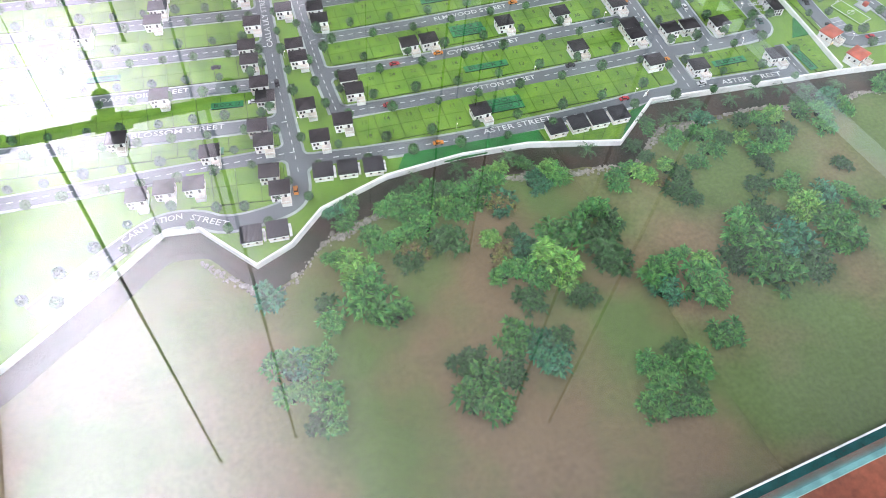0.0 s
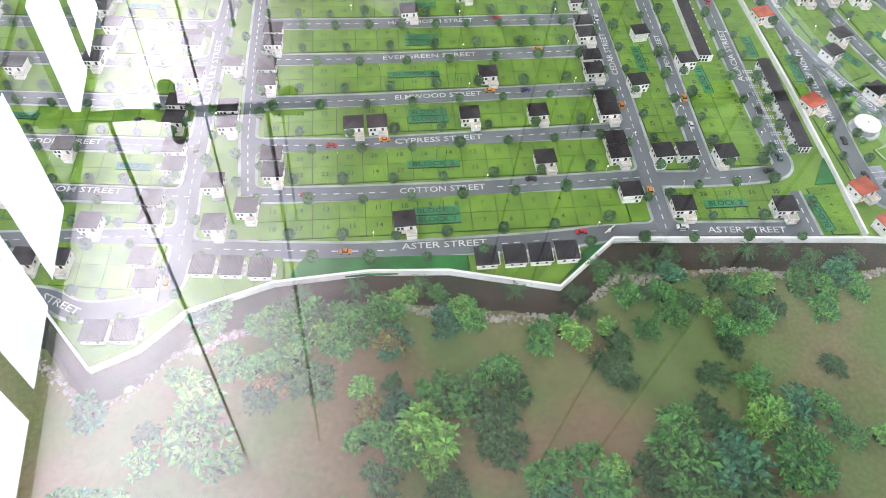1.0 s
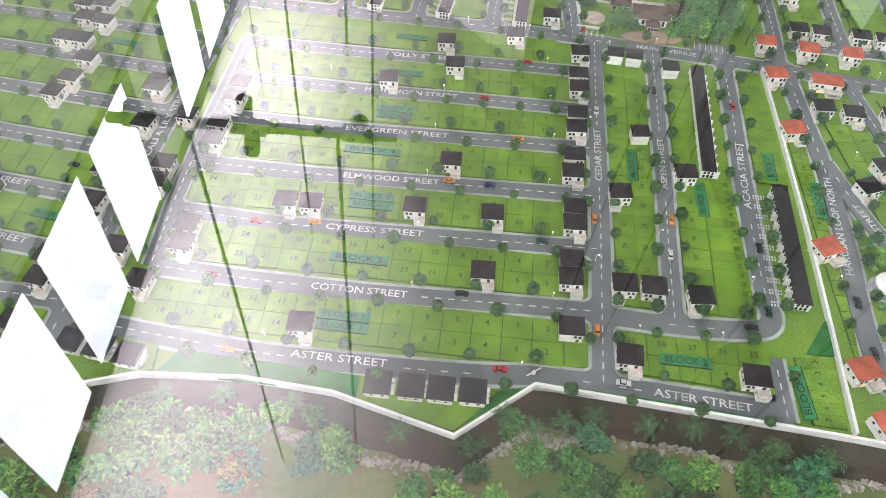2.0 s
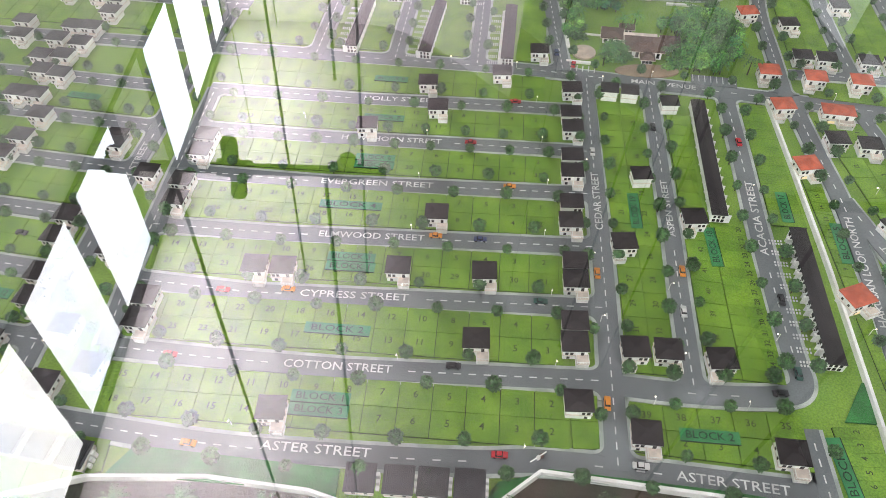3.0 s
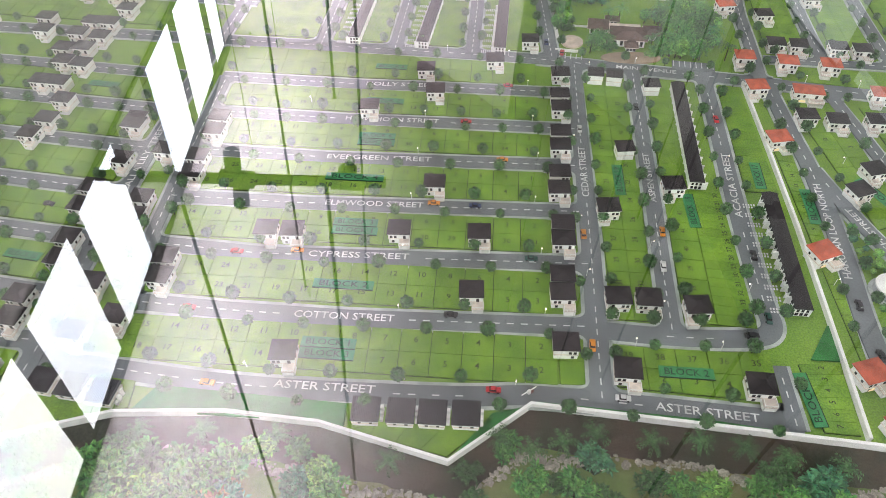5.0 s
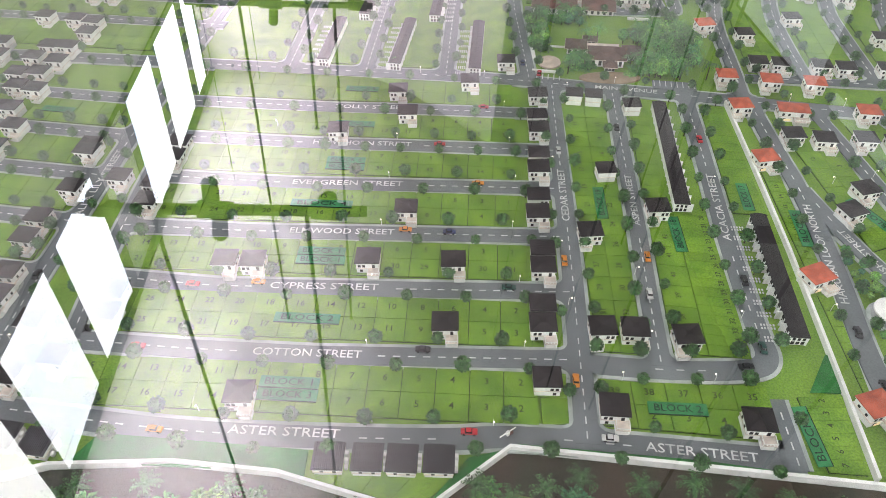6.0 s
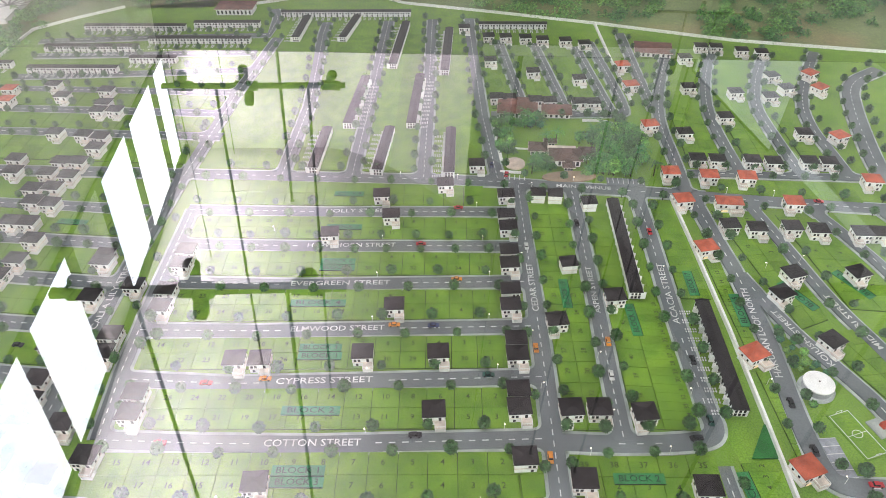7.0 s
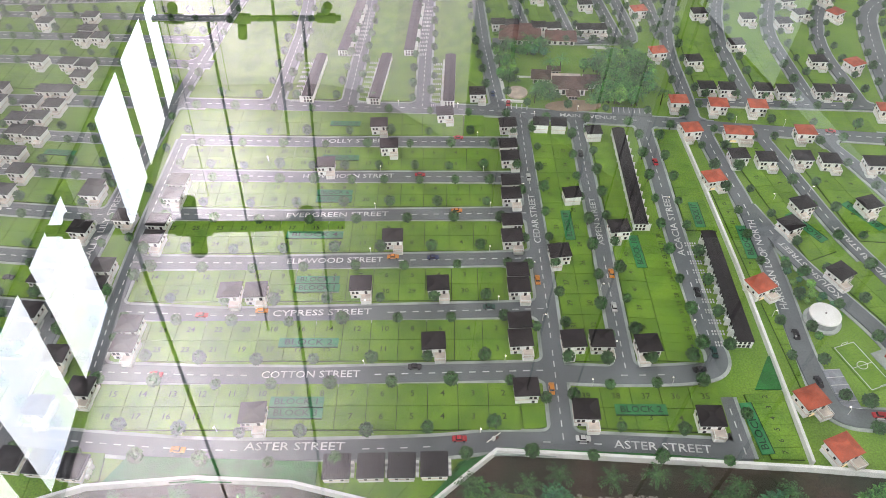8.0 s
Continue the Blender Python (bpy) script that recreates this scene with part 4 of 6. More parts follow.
lot_block("lot_block", [(-0.203, -0.124), (-0.118, -0.096), (-0.120, -0.071), (-0.203, -0.062)], 3, mid=0)
lot_block("lot_block", [(0.062, -0.108), (0.143, -0.129), (0.180, -0.094), (0.060, -0.0855)], 4, mid=0)
for y0, y1 in ((0.470, 0.560), (0.560, 0.632), (0.632, 0.704)):
    lot_block("lot_block", [(-0.55, y0 + 0.055), (-0.185, y0 + 0.014), (-0.180, y1 - 0.012), (-0.55, y1 + 0.030)], 12)
for x0, x1, y0, y1 in ((0.067, 0.140, 0.452, 0.93), (0.175, 0.237, 0.442, 0.93), (-0.030, 0.040, 0.462, 0.93), (-0.125, -0.060, 0.472, 0.86)):
    lot_block("lot_block", [(x0, y0), (x1, y0 - 0.006), (x1 + 0.02, y1), (x0 + 0.02, y1)], 2, mid=0, label="long strip of green turf")
for x0, x1 in ((0.266, 0.297), (0.330, 0.366), (0.397, 0.438)):
    standing_block([(x0, 0.625), (x1, 0.622), (x1 - 0.018, 0.860), (x0 - 0.014, 0.870)], 8, mid=0.5)

# darker planted strips
for pts in ([(-0.115, -0.0975), (0.040, -0.1025), (0.060, -0.1065), (0.060, -0.0860), (-0.10, -0.0745)], [(0.445, -0.031), (0.4685, -0.032), (0.4715, 0.004), (0.4690, 0.004)],
            [(0.213, -0.0805), (0.350, -0.0945), (0.430, -0.1025), (0.425, -0.1010), (0.350, -0.0905), (0.215, -0.0790)], [(0.146, -0.130), (0.206, -0.0835), (0.192, -0.0870), (0.178, -0.0905)]):
    bm = bmesh.new()
    prism(bm, pts, -0.0005, 0.0018)
    solid("planted_strip", bm, DEEP_TURF, "deep green flocked planting strip", "lawn", "structure")


# block plates
def block_plate(text, p, q, high=0.0105):
    ang = math.degrees(math.atan2(q[1] - p[1], q[0] - p[0]))
    run = math.hypot(q[0] - p[0], q[1] - p[1])
    th = base("block_plate", pose((p[0] + q[0]) / 2, (p[1] + q[1]) / 2, LOT_H + 0.0001, 0, 0, ang), "green plate lettered with the block's name", "sign", "block plates")
    bm = bmesh.new()
    box(bm, -run / 2, run / 2, -high / 2, high / 2, 0, 0.0008)
    part("plate", bm, PLATE, th)
    bm = bmesh.new()
    box(bm, -run / 2, run / 2, -high / 2 - 0.0006, -high / 2, 0, 0.0011)
    part("plate_edge", bm, PLATE_INK, th)
    me, wide = lettering(text, high * 0.62)
    if not me.materials:
        me.materials.append(PLATE_INK)
    piece("lettering", me, th, pose(0, 0, 0.0009) @ Matrix.Diagonal((run * 0.8 / wide, 1, 1, 1)))


for text, p, q in (("BLOCK 2", (0.316, -0.047), (0.361, -0.049)), ("BLOCK 2", (0.011, 0.0385), (0.068, 0.036)), ("BLOCK 1", (0.012, -0.027), (0.060, -0.029)), ("BLOCK 3", (0.012, -0.0385), (0.060, -0.0405)),
                   ("BLOCK 3", (0.018, 0.119), (0.063, 0.117)), ("BLOCK 1", (0.018, 0.1075), (0.064, 0.1055)), ("BLOCK 4", (-0.001, 0.187), (0.062, 0.184)), ("BLOCK 6", (0.026, 0.2575), (0.068, 0.255)), ("BLOCK 1", (0.026, 0.246), (0.068, 0.2435)),
                   ("BLOCK 7", (0.026, 0.325), (0.072, 0.322)), ("BLOCK 8", (0.030, 0.398), (0.070, 0.395)), ("BLOCK 19", (0.3115, 0.165), (0.3125, 0.212)), ("BLOCK 18", (0.379, 0.120), (0.3795, 0.168)),
                   ("BLOCK 17", (0.458, 0.178), (0.4605, 0.219)), ("BLOCK 5", (0.4985, 0.128), (0.5015, 0.178)), ("BLOCK 1", (0.4335, -0.094), (0.4305, -0.045)), ("BLOCK 2", (0.584, 0.150), (0.562, 0.195)), ("BLOCK 3", (0.655, 0.165), (0.632, 0.210)),
                   ("BLOCK 9", (-0.44, 0.160), (-0.40, 0.154)), ("BLOCK 12", (-0.30, 0.068), (-0.262, 0.062)), ("BLOCK 11", (-0.33, -0.002), (-0.295, -0.008)), ("BLOCK 10", (-0.33, 0.355), (-0.29, 0.349))):
    block_plate(text, p, q)

# printed board beside the model, with a flower outline
board = base("printed_board", pose(-0.772, 1.175, -0.0218, 0, 0, 2), "white printed board with dark petal outlines beside the model", "sign")
bm = bmesh.new()
box(bm, -0.058, 0.055, -0.13, 0.20, 0, 0.030)
part("panel", bm, WALL_WHITE, board)
def petal(along, long, wide):
    """The outline of a pointed petal as a thin raised band."""
    bm = bmesh.new()
    m = pose(0.030, -0.052, 0.0301, 0, 0, along)
    side = [(long * t, wide / 2 * math.sin(math.pi * t) ** 0.9) for t in np.linspace(0, 1, 15)]
    rim = side + [(x, -y) for x, y in side[-2:0:-1]]
    lo, hi = [[bm.verts.new(m @ Vector((x * f + long * (1 - f) / 2, y * f, z))) for x, y in rim] for f, z in ((1.0, 0.0004), (0.90, 0.0004))]
    foot = [bm.verts.new(v.co - Vector((0, 0, 0.0003))) for v in lo]
    for i in range(len(rim)):
        j = (i + 1) % len(rim)
        bm.faces.new((lo[i], lo[j], hi[j], hi[i]))
        bm.faces.new((foot[i], foot[j], lo[j], lo[i]))
    part("petal_outline", bm, TRIM_DARK, board)


for along, long, wide in ((105, 0.125, 0.046), (78, 0.108, 0.044), (132, 0.108, 0.044), (52, 0.092, 0.040), (158, 0.085, 0.040), (28, 0.070, 0.034), (182, 0.055, 0.030)):
    petal(along, long, wide)

# ---- houses ----
def window_on(parent, x, y, z, w, h, side):
    """A framed dark window on a wall; side: which way it faces."""
    m = pose(x, y, z, 0, 0, {"s": 0, "e": 90, "n": 180, "w": 270}[side])
    bm = bmesh.new()
    box(bm, -w / 2, w / 2, -0.0004, 0.0001, -h / 2, h / 2, m)
    win = part("window", bm, WALL_WHITE, parent)
    bm = bmesh.new()
    box(bm, -w * 0.36, w * 0.36, -0.0006, -0.0003, -h * 0.38, h * 0.38, m)
    part("pane", bm, PANE, win)


def rail(bm, x0, x1, y0, y1, z, h, n=5):
    """A balcony rail round three sides: posts and a bar."""
    t = 0.00045
    for a, b, c, d in ((x0, x1, y0, y0 + t), (x0, x0 + t, y0, y1), (x1 - t, x1, y0, y1)):
        box(bm, a, b, c, d, z + h - 0.0005, z + h)
    for i in range(n):
        x = x0 + (x1 - x0 - t) * i / (n - 1)
        box(bm, x, x + t, y0, y0 + t, z, z + h - 0.0005)
    for x in (x0, x1 - t):
        box(bm, x, x + t, (y0 + y1) / 2, (y0 + y1) / 2 + t, z, z + h - 0.0005)


def make_house(name, roof, label, w=0.0200, d=0.0180, h=0.0125, porch=1, tint=None, windows=True, rise=0.0022, group="model houses", porch_deep=0.0082, side_windows=True):
    """A two-storey card house: porch with a balcony at one end of its front."""
    th = base(name, pose(0, 0, -1), label, "house", group)
    bm = bmesh.new()
    box(bm, -w / 2, w / 2, -d / 2, d / 2, 0, h)
    part("wall", bm, WALL_WHITE, th)
    bm = bmesh.new()
    box(bm, -w / 2 - 0.0006, w / 2 + 0.0006, -d / 2 - 0.0006, d / 2 + 0.0006, h * 0.47, h * 0.47 + 0.0007)
    part("floor_band", bm, tint or PEACH, th)
    bm = bmesh.new()
    box(bm, -w / 2 - 0.0009, w / 2 + 0.0009, -d / 2 - 0.0009, d / 2 + 0.0009, h - 0.0006, h + 0.0004)
    part("fascia", bm, WALL_WHITE, th)
    bm = bmesh.new()
    hip(bm, -w / 2 - 0.0014, w / 2 + 0.0014, -d / 2 - 0.0012, d / 2 + 0.0014, h + 0.0004, 0.0007, rise, 0.22)
    part("roof", bm, roof, th)
    if roof is ROOF_RED:
        bm = bmesh.new()
        box(bm, -w * 0.30, -w * 0.06, -d / 2 - 0.0009, -d / 2 - 0.0002, h * 0.10, h * 0.30)
        part("lit_window", bm, PORCH_GLOW, th, "warmly lit front window")
    if porch:
        x0, x1 = (0.0005, w / 2 + 0.0008) if porch > 0 else (-w / 2 - 0.0008, -0.0005)
        y0, y1 = -d / 2 - porch_deep, -d / 2
        bm = bmesh.new()
        for x in (x0, x1 - 0.0011):
            for y in (y0, y1 - 0.0016):
                box(bm, x, x + 0.0011, y, y + 0.0011, 0, 0.0052)
        box(bm, x0, x1, y0, y1, -0.0002, 0.0007)
        box(bm, x0 + 0.0011, x1 - 0.0011, y1 - 0.0025, y1, 0.0007, 0.0050)
        part("porch", bm, WALL_WHITE, th)
        bm = bmesh.new()
        box(bm, x0 - 0.0003, x1 + 0.0003, y0 - 0.0003, y1, 0.0052, 0.0060)
        part("balcony", bm, tint or PEACH, th)
        bm = bmesh.new()
        rail(bm, x0, x1, y0, y1, 0.0060, 0.0022)
        part("balcony_rail", bm, WALL_WHITE, th)
        bm = bmesh.new()
        box(bm, (x0 + x1) / 2 - 0.0013, (x0 + x1) / 2 + 0.0013, -d / 2 - 0.0005, -d / 2, h * 0.53, h * 0.86)
        part("balcony_door", bm, PANE, th)
    if windows:
        s = -porch if porch else 1
        for x, z in ((s * w * 0.36, h * 0.72), (s * w * 0.16, h * 0.72), (s * w * 0.28, h * 0.24)):
            window_on(th, x, -d / 2, z, 0.0036, 0.0042, "s")
        for y in (-d * 0.2, d * 0.22) if side_windows else ():
            window_on(th, w / 2, y, h * 0.70, 0.0030, 0.0034, "e")
            window_on(th, -w / 2, y, h * 0.70, 0.0030, 0.0034, "w")
    return th


def set_down(proto, spots, z=LOT_H + 0.0002):
    """Copies of a thing at (x, y, turn)."""
    for x, y, a in spots:
        copy_thing(proto, pose(x, y, z, 0, 0, a + random.uniform(-1.2, 1.2)))


def clear_away(*protos):
    for proto in protos:
        for o in (*proto.children_recursive, proto):
            bpy.data.objects.remove(o)


DARK = make_house("house", ROOF_DARK, "white two-storey card house with a dark roof and corner balcony")
DARK_L = make_house("house", ROOF_DARK, "white two-storey card house with a dark roof and corner balcony", porch=-1)
FAR_DARK = make_house("house", ROOF_DARK, "white two-storey card house with a dark roof and corner balcony", side_windows=False)
PLAIN = make_house("house", ROOF_DARK, "plain white card house with a dark flat roof", porch=0, windows=False, w=0.0175, d=0.0165, rise=0.0012)
BACK = make_house("house", ROOF_DARK, "white card house with a dark roof backing onto another", porch=0, rise=0.0016, d=0.0170)
SOUTH_ROW = make_house("house", ROOF_GREY, "single card house with a ribbed grey roof beside the street", porch=0, w=0.0200, d=0.0195, h=0.0085, rise=0.0012, windows=False)
bm = bmesh.new()
for i in range(14):
    x = -0.0100 + 0.0200 * (i + 0.5) / 14
    box(bm, x - 0.00022, x + 0.00022, -0.0106, 0.0108, 0.0094, 0.0112)
part("roof_ribs", bm, ROOF_GREY, SOUTH_ROW)
for x in (-0.004, 0.005):
    window_on(SOUTH_ROW, x, -0.00975, 0.0052, 0.0035, 0.0030, "s")
for i in range(3):
    bm = bmesh.new()
    box(bm, 0.0112, 0.0138, -0.006 + 0.0042 * i, -0.003 + 0.0042 * i, 0, 0.0032 + 0.0022 * i)
    part("side_stair", bm, WALL_WHITE, SOUTH_ROW)
RED = make_house("house", ROOF_RED, "white two-storey card house with an orange-red roof", w=0.0215, d=0.0185, h=0.0135, rise=0.0035, group="red-roofed model houses")
RED_L = make_house("house", ROOF_RED, "white two-storey card house with an orange-red roof", w=0.0215, d=0.0185, h=0.0135, rise=0.0035, porch=-1, group="red-roofed model houses")
BIG = make_house("house", ROOF_GREY, "large pale card house with a grey roof and pink balconies", w=0.0225, d=0.0180, h=0.0130, rise=0.0026, porch_deep=0.0075, side_windows=False)

# back-to-back pairs along the long cross street
for x, y, front in ((0.262, 0.371, 1), (0.258, 0.327, 0), (0.258, 0.302, 1), (0.2545, 0.256, 0), (0.2525, 0.232, 1), (0.2490, 0.188, 0), (0.2465, 0.163, 1), (0.2470, 0.113, 0), (0.2460, 0.092, 1), (0.2420, 0.047, 0), (0.2405, 0.026, 1)):
    set_down(DARK if front else BACK, [(x, y - 0.001, 0)])
set_down(BACK, [(0.2395, -0.029, 0)])
# single houses on the lots between the streets
set_down(DARK, [(0.087, 0.100, 0), (0.165, 0.097, 0), (0.159, 0.025, 0), (0.118, 0.168, 0), (0.096, 0.379, 0), (0.182, 0.400, 0), (0.110, 0.333, 0), (0.034, 0.299, 0), (-0.044, 0.097, 0), (-0.018, 0.096, 0), (0.002, -0.045, 0)])
set_down(SOUTH_ROW, [(0.0775, -0.0955, -1), (0.1055, -0.0960, -1), (0.1305, -0.0965, -1), (0.1570, -0.0965, -1), (-0.194, -0.078, -8), (-0.167, -0.082, -8), (-0.139, -0.087, -8), (-0.283, -0.141, -6), (-0.256, -0.143, -6)], z=0.0018)
# east of the cross street
set_down(DARK_L, [(0.2895, 0.022, 2), (0.3575, 0.014, 2), (0.2940, 0.137, 4), (0.3640, 0.171, 4)])
set_down(DARK, [(0.3160, 0.021, -3), (0.2880, -0.053, -3), (0.3920, -0.064, -4)])
set_down(PLAIN, [(0.3220, 0.229, 4), (0.3690, 0.348, 2), (0.3050, 0.370, -6), (0.3275, 0.367, -8)])
# the estate beyond the dividing wall
set_down(RED, [(0.4830, -0.050, 18), (0.4860, 0.081, 22), (0.4915, 0.249, 8), (0.490, -0.097, 20)])
set_down(RED_L, [(0.4930, 0.346, 4), (0.633, 0.333, -6), (0.494, 0.410, -5), (0.544, 0.399, -8), (0.594, 0.393, -8), (0.758, 0.376, -8), (0.767, 0.490, 20), (0.499, 0.539, 6), (0.501, 0.670, 6), (0.504, 0.745, 6), (0.812, 0.692, 30), (0.806, 0.641, 30)])
WIDE_RED = make_house("house", ROOF_RED, "wide white card house with an orange-red roof", w=0.0320, d=0.0170, h=0.0130, rise=0.0030, group="red-roofed model houses")
set_down(WIDE_RED, [(0.550, 0.337, -8)])
set_down(DARK_L, [(0.550, 0.167, 20), (0.576, 0.199, 14), (0.573, 0.095, 24), (0.650, 0.196, 14), (0.535, 0.291, 0), (0.610, 0.283, -4), (0.690, 0.268, -6)])
set_down(DARK, [(0.566, 0.283, -4), (0.640, 0.276, -6), (0.712, 0.266, -6), (0.542, 0.443, -4), (0.569, 0.439, -6), (0.617, 0.434, -6), (0.645, 0.429, -6), (0.695, 0.427, -6), (0.721, 0.424, -6), (0.621, 0.558, 0), (0.545, 0.515, 0), (0.720, 0.503, -6)])
set_down(FAR_DARK, [(0.594, 0.658, 0), (0.664, 0.813, -8), (0.691, 0.810, -8), (0.732, 0.792, -8), (0.764, 0.782, -8), (0.622, 0.770, 0), (0.665, 0.636, 0), (0.715, 0.618, 0), (0.753, 0.645, 10), (0.746, 0.690, 10)])
# north-east columns
set_down(FAR_DARK, [(0.280, 0.885, 0), (0.312, 0.880, 0), (0.349, 0.874, 0), (0.380, 0.864, 0), (0.422, 0.856, 0), (0.275, 0.780, 0), (0.345, 0.731, 0), (0.420, 0.70, 0), (0.274, 0.642, 0), (0.294, 0.638, 0), (0.336, 0.628, 0), (0.358, 0.624, 0), (0.404, 0.617, 0), (0.427, 0.615, 0), (0.455, 0.84, 0), (0.228, 0.446, 0), (0.236, 0.93, 0)])
# west of the calla street, and the far north-west
set_down(DARK, [(-0.242, 0.153, -8), (-0.243, 0.125, -8), (-0.238, 0.080, -8), (-0.235, 0.053, -8), (-0.252, 0.008, -8), (-0.249, -0.017, -8), (-0.251, -0.065, -8), (-0.244, -0.092, -8), (-0.391, -0.056, -8), (-0.362, -0.054, -8), (-0.331, -0.058, -8), (-0.407, 0.036, -8), (-0.309, -0.016, -8), (-0.355, 0.094, -8), (-0.351, 0.240, -8), (-0.228, 0.198, -8), (-0.236, 0.270, -6)])
set_down(DARK, [(-0.192, 0.025, -5), (-0.187, -0.030, -5), (-0.156, -0.012, -5), (-0.133, 0.058, -5), (-0.131, 0.034, -5), (-0.144, 0.205, -5), (-0.143, 0.178, -5), (-0.184, 0.138, -5), (-0.184, 0.112, -5), (-0.138, 0.275, -5), (-0.138, 0.250, -5), (-0.184, 0.215, -5)])
set_down(BIG, [(-0.483, 0.732, -8), (-0.451, 0.689, -8), (-0.383, 0.705, -8), (-0.373, 0.635, -8), (-0.345, 0.634, -8), (-0.415, 0.568, -8), (-0.368, 0.559, -8), (-0.340, 0.551, -8), (-0.443, 0.496, -8), (-0.373, 0.485, -8), (-0.348, 0.483, -8), (-0.337, 0.521, -8), (-0.382, 0.456, -8), (-0.348, 0.447, -8), (-0.386, 0.418, -8), (-0.359, 0.419, -8), (-0.373, 0.388, -8), (-0.347, 0.381, -8), (-0.383, 0.344, -8), (-0.359, 0.341, -8), (-0.338, 0.305, -8), (-0.342, 0.267, -8), (-0.235, 0.259, -8), (-0.433, 0.463, -8), (-0.372, 0.660, -8), (-0.440, 0.237, -8), (-0.480, 0.217, -8), (-0.500, 0.357, -8), (-0.530, 0.497, -8), (-0.520, 0.417, -8), (-0.560, 0.597, -8)])
set_down(RED, [(-0.553, 0.720, -8), (-0.541, 0.680, -8)])
clear_away(DARK, DARK_L, FAR_DARK, PLAIN, BACK, SOUTH_ROW, RED, RED_L, BIG, WIDE_RED)


# ---- row houses ----
def row_house(p, q, side, units, label="long row of white card houses under one dark roof", pavers=True, deep=0.0135):
    """A terrace from p (its near end) to q; side: 1 when its fronts look to the right of that way."""
    run = math.hypot(q[0] - p[0], q[1] - p[1])
    th = base("row_house", pose(p[0], p[1], LOT_H, 0, 0, math.degrees(math.atan2(q[1] - p[1], q[0] - p[0]))), label, "row house", "model terraces")
    h, e = 0.0105, -side
    bm = bmesh.new()
    box(bm, 0, run, -deep / 2, deep / 2, 0, h)
    part("wall", bm, WALL_WHITE, th)
    bm = bmesh.new()
    a, b = -deep / 2 - 0.001, deep / 2 + 0.001
    prof = [(a, h), (b, h), (b, h + 0.0006), (0, h + 0.0022), (a, h + 0.0006)]
    lo = [bm.verts.new((-0.0012, y, z)) for y, z in prof]
    hi = [bm.verts.new((run + 0.0012, y, z)) for y, z in prof]
    bm.faces.new(lo)
    bm.faces.new(hi[::-1])
    for i in range(5):
        j = (i + 1) % 5
        bm.faces.new((lo[j], lo[i], hi[i], hi[j]))
    bmesh.ops.recalc_face_normals(bm, faces=bm.faces[:])
    part("roof", bm, ROOF_DARK, th)
    step = run / units
    y0 = e * deep / 2
    bm = bmesh.new()
    box(bm, 0, 0.0011, min(y0, y0 + e * 0.0045), max(y0, y0 + e * 0.0045), 0, h * 0.92)
    box(bm, 0.0011, step * 0.45, min(y0, y0 + e * 0.0030), max(y0, y0 + e * 0.0030), h * 0.40, h * 0.50)
    box(bm, 0.0011, step * 0.45, min(y0 + e * 0.0026, y0 + e * 0.0032), max(y0 + e * 0.0026, y0 + e * 0.0032), h * 0.50, h * 0.66)
    box(bm, step * 0.45, step * 0.45 + 0.0008, min(y0, y0 + e * 0.0032), max(y0, y0 + e * 0.0032), 0, h * 0.66)
    fin = mesh_of("portal", bm, WALL_WHITE)
    bm = bmesh.new()
    for x0, x1, z0, z1 in ((step * 0.14, step * 0.38, h * 0.52, h * 0.84), (step * 0.56, step * 0.84, h * 0.54, h * 0.84), (step * 0.56, step * 0.80, h * 0.06, h * 0.38)):
        box(bm, x0, x1, min(y0, y0 + e * 0.0004), max(y0, y0 + e * 0.0004), z0, z1)
    panes = mesh_of("pane", bm, PANE)
    bm = bmesh.new()
    for i in range(2):
        for j in range(5):
            y = y0 + e * (0.0060 + 0.0026 * j)
            box(bm, step * (0.10 + 0.26 * i), step * (0.10 + 0.26 * i) + step * 0.15, min(y, y + e * 0.0013), max(y, y + e * 0.0013), 0, 0.0006)
    slabs = mesh_of("paver_strip", bm, LINE)
    for u in range(units):
        m = Matrix.Translation((u * step, 0, 0))
        piece("portal", fin, th, m)
        piece("pane", panes, th, m)
        if pavers:
            piece("paver_strip", slabs, th, m)
    bm = bmesh.new()
    for y in (-deep * 0.30, 0.0, deep * 0.30):
        box(bm, -0.0004, 0, y - 0.0013, y + 0.0013, h * 0.10, h * 0.42)
        box(bm, -0.0004, 0, y - 0.0011, y + 0.0011, h * 0.56, h * 0.84)
    part("end_panes", bm, PANE, th)
    bm = bmesh.new()
    for u in range(units + 1):
        box(bm, u * step - 0.0004, u * step + 0.0004, -e * deep / 2 - 0.0009, -e * deep / 2 + 0.0009, 0, h * 0.95)
    part("back_piers", bm, WALL_WHITE, th)
    return th


row_house((0.3895, 0.176), (0.4010, 0.352), 1, 13, pavers=False)
row_house((0.4490, 0.014), (0.4580, 0.160), -1, 11)
row_house((0.0870, 0.440), (0.1015, 0.556), -1, 9)
row_house((0.1880, 0.428), (0.1955, 0.548), -1, 9)
row_house((0.1340, 0.567), (0.1490, 0.732), 1, 13)
row_house((0.1920, 0.747), (0.2070, 0.930), -1, 13)
row_house((0.1000, 0.778), (0.1220, 0.967), -1, 14)
row_house((0.0350, 0.572), (0.0550, 0.732), 1, 13)
row_house((-0.0910, 0.907), (-0.0800, 1.012), -1, 8)
row_house((0.0000, 0.901), (0.0220, 1.006), -1, 8)
row_house((-0.0050, 0.450), (0.0050, 0.560), -1, 9)
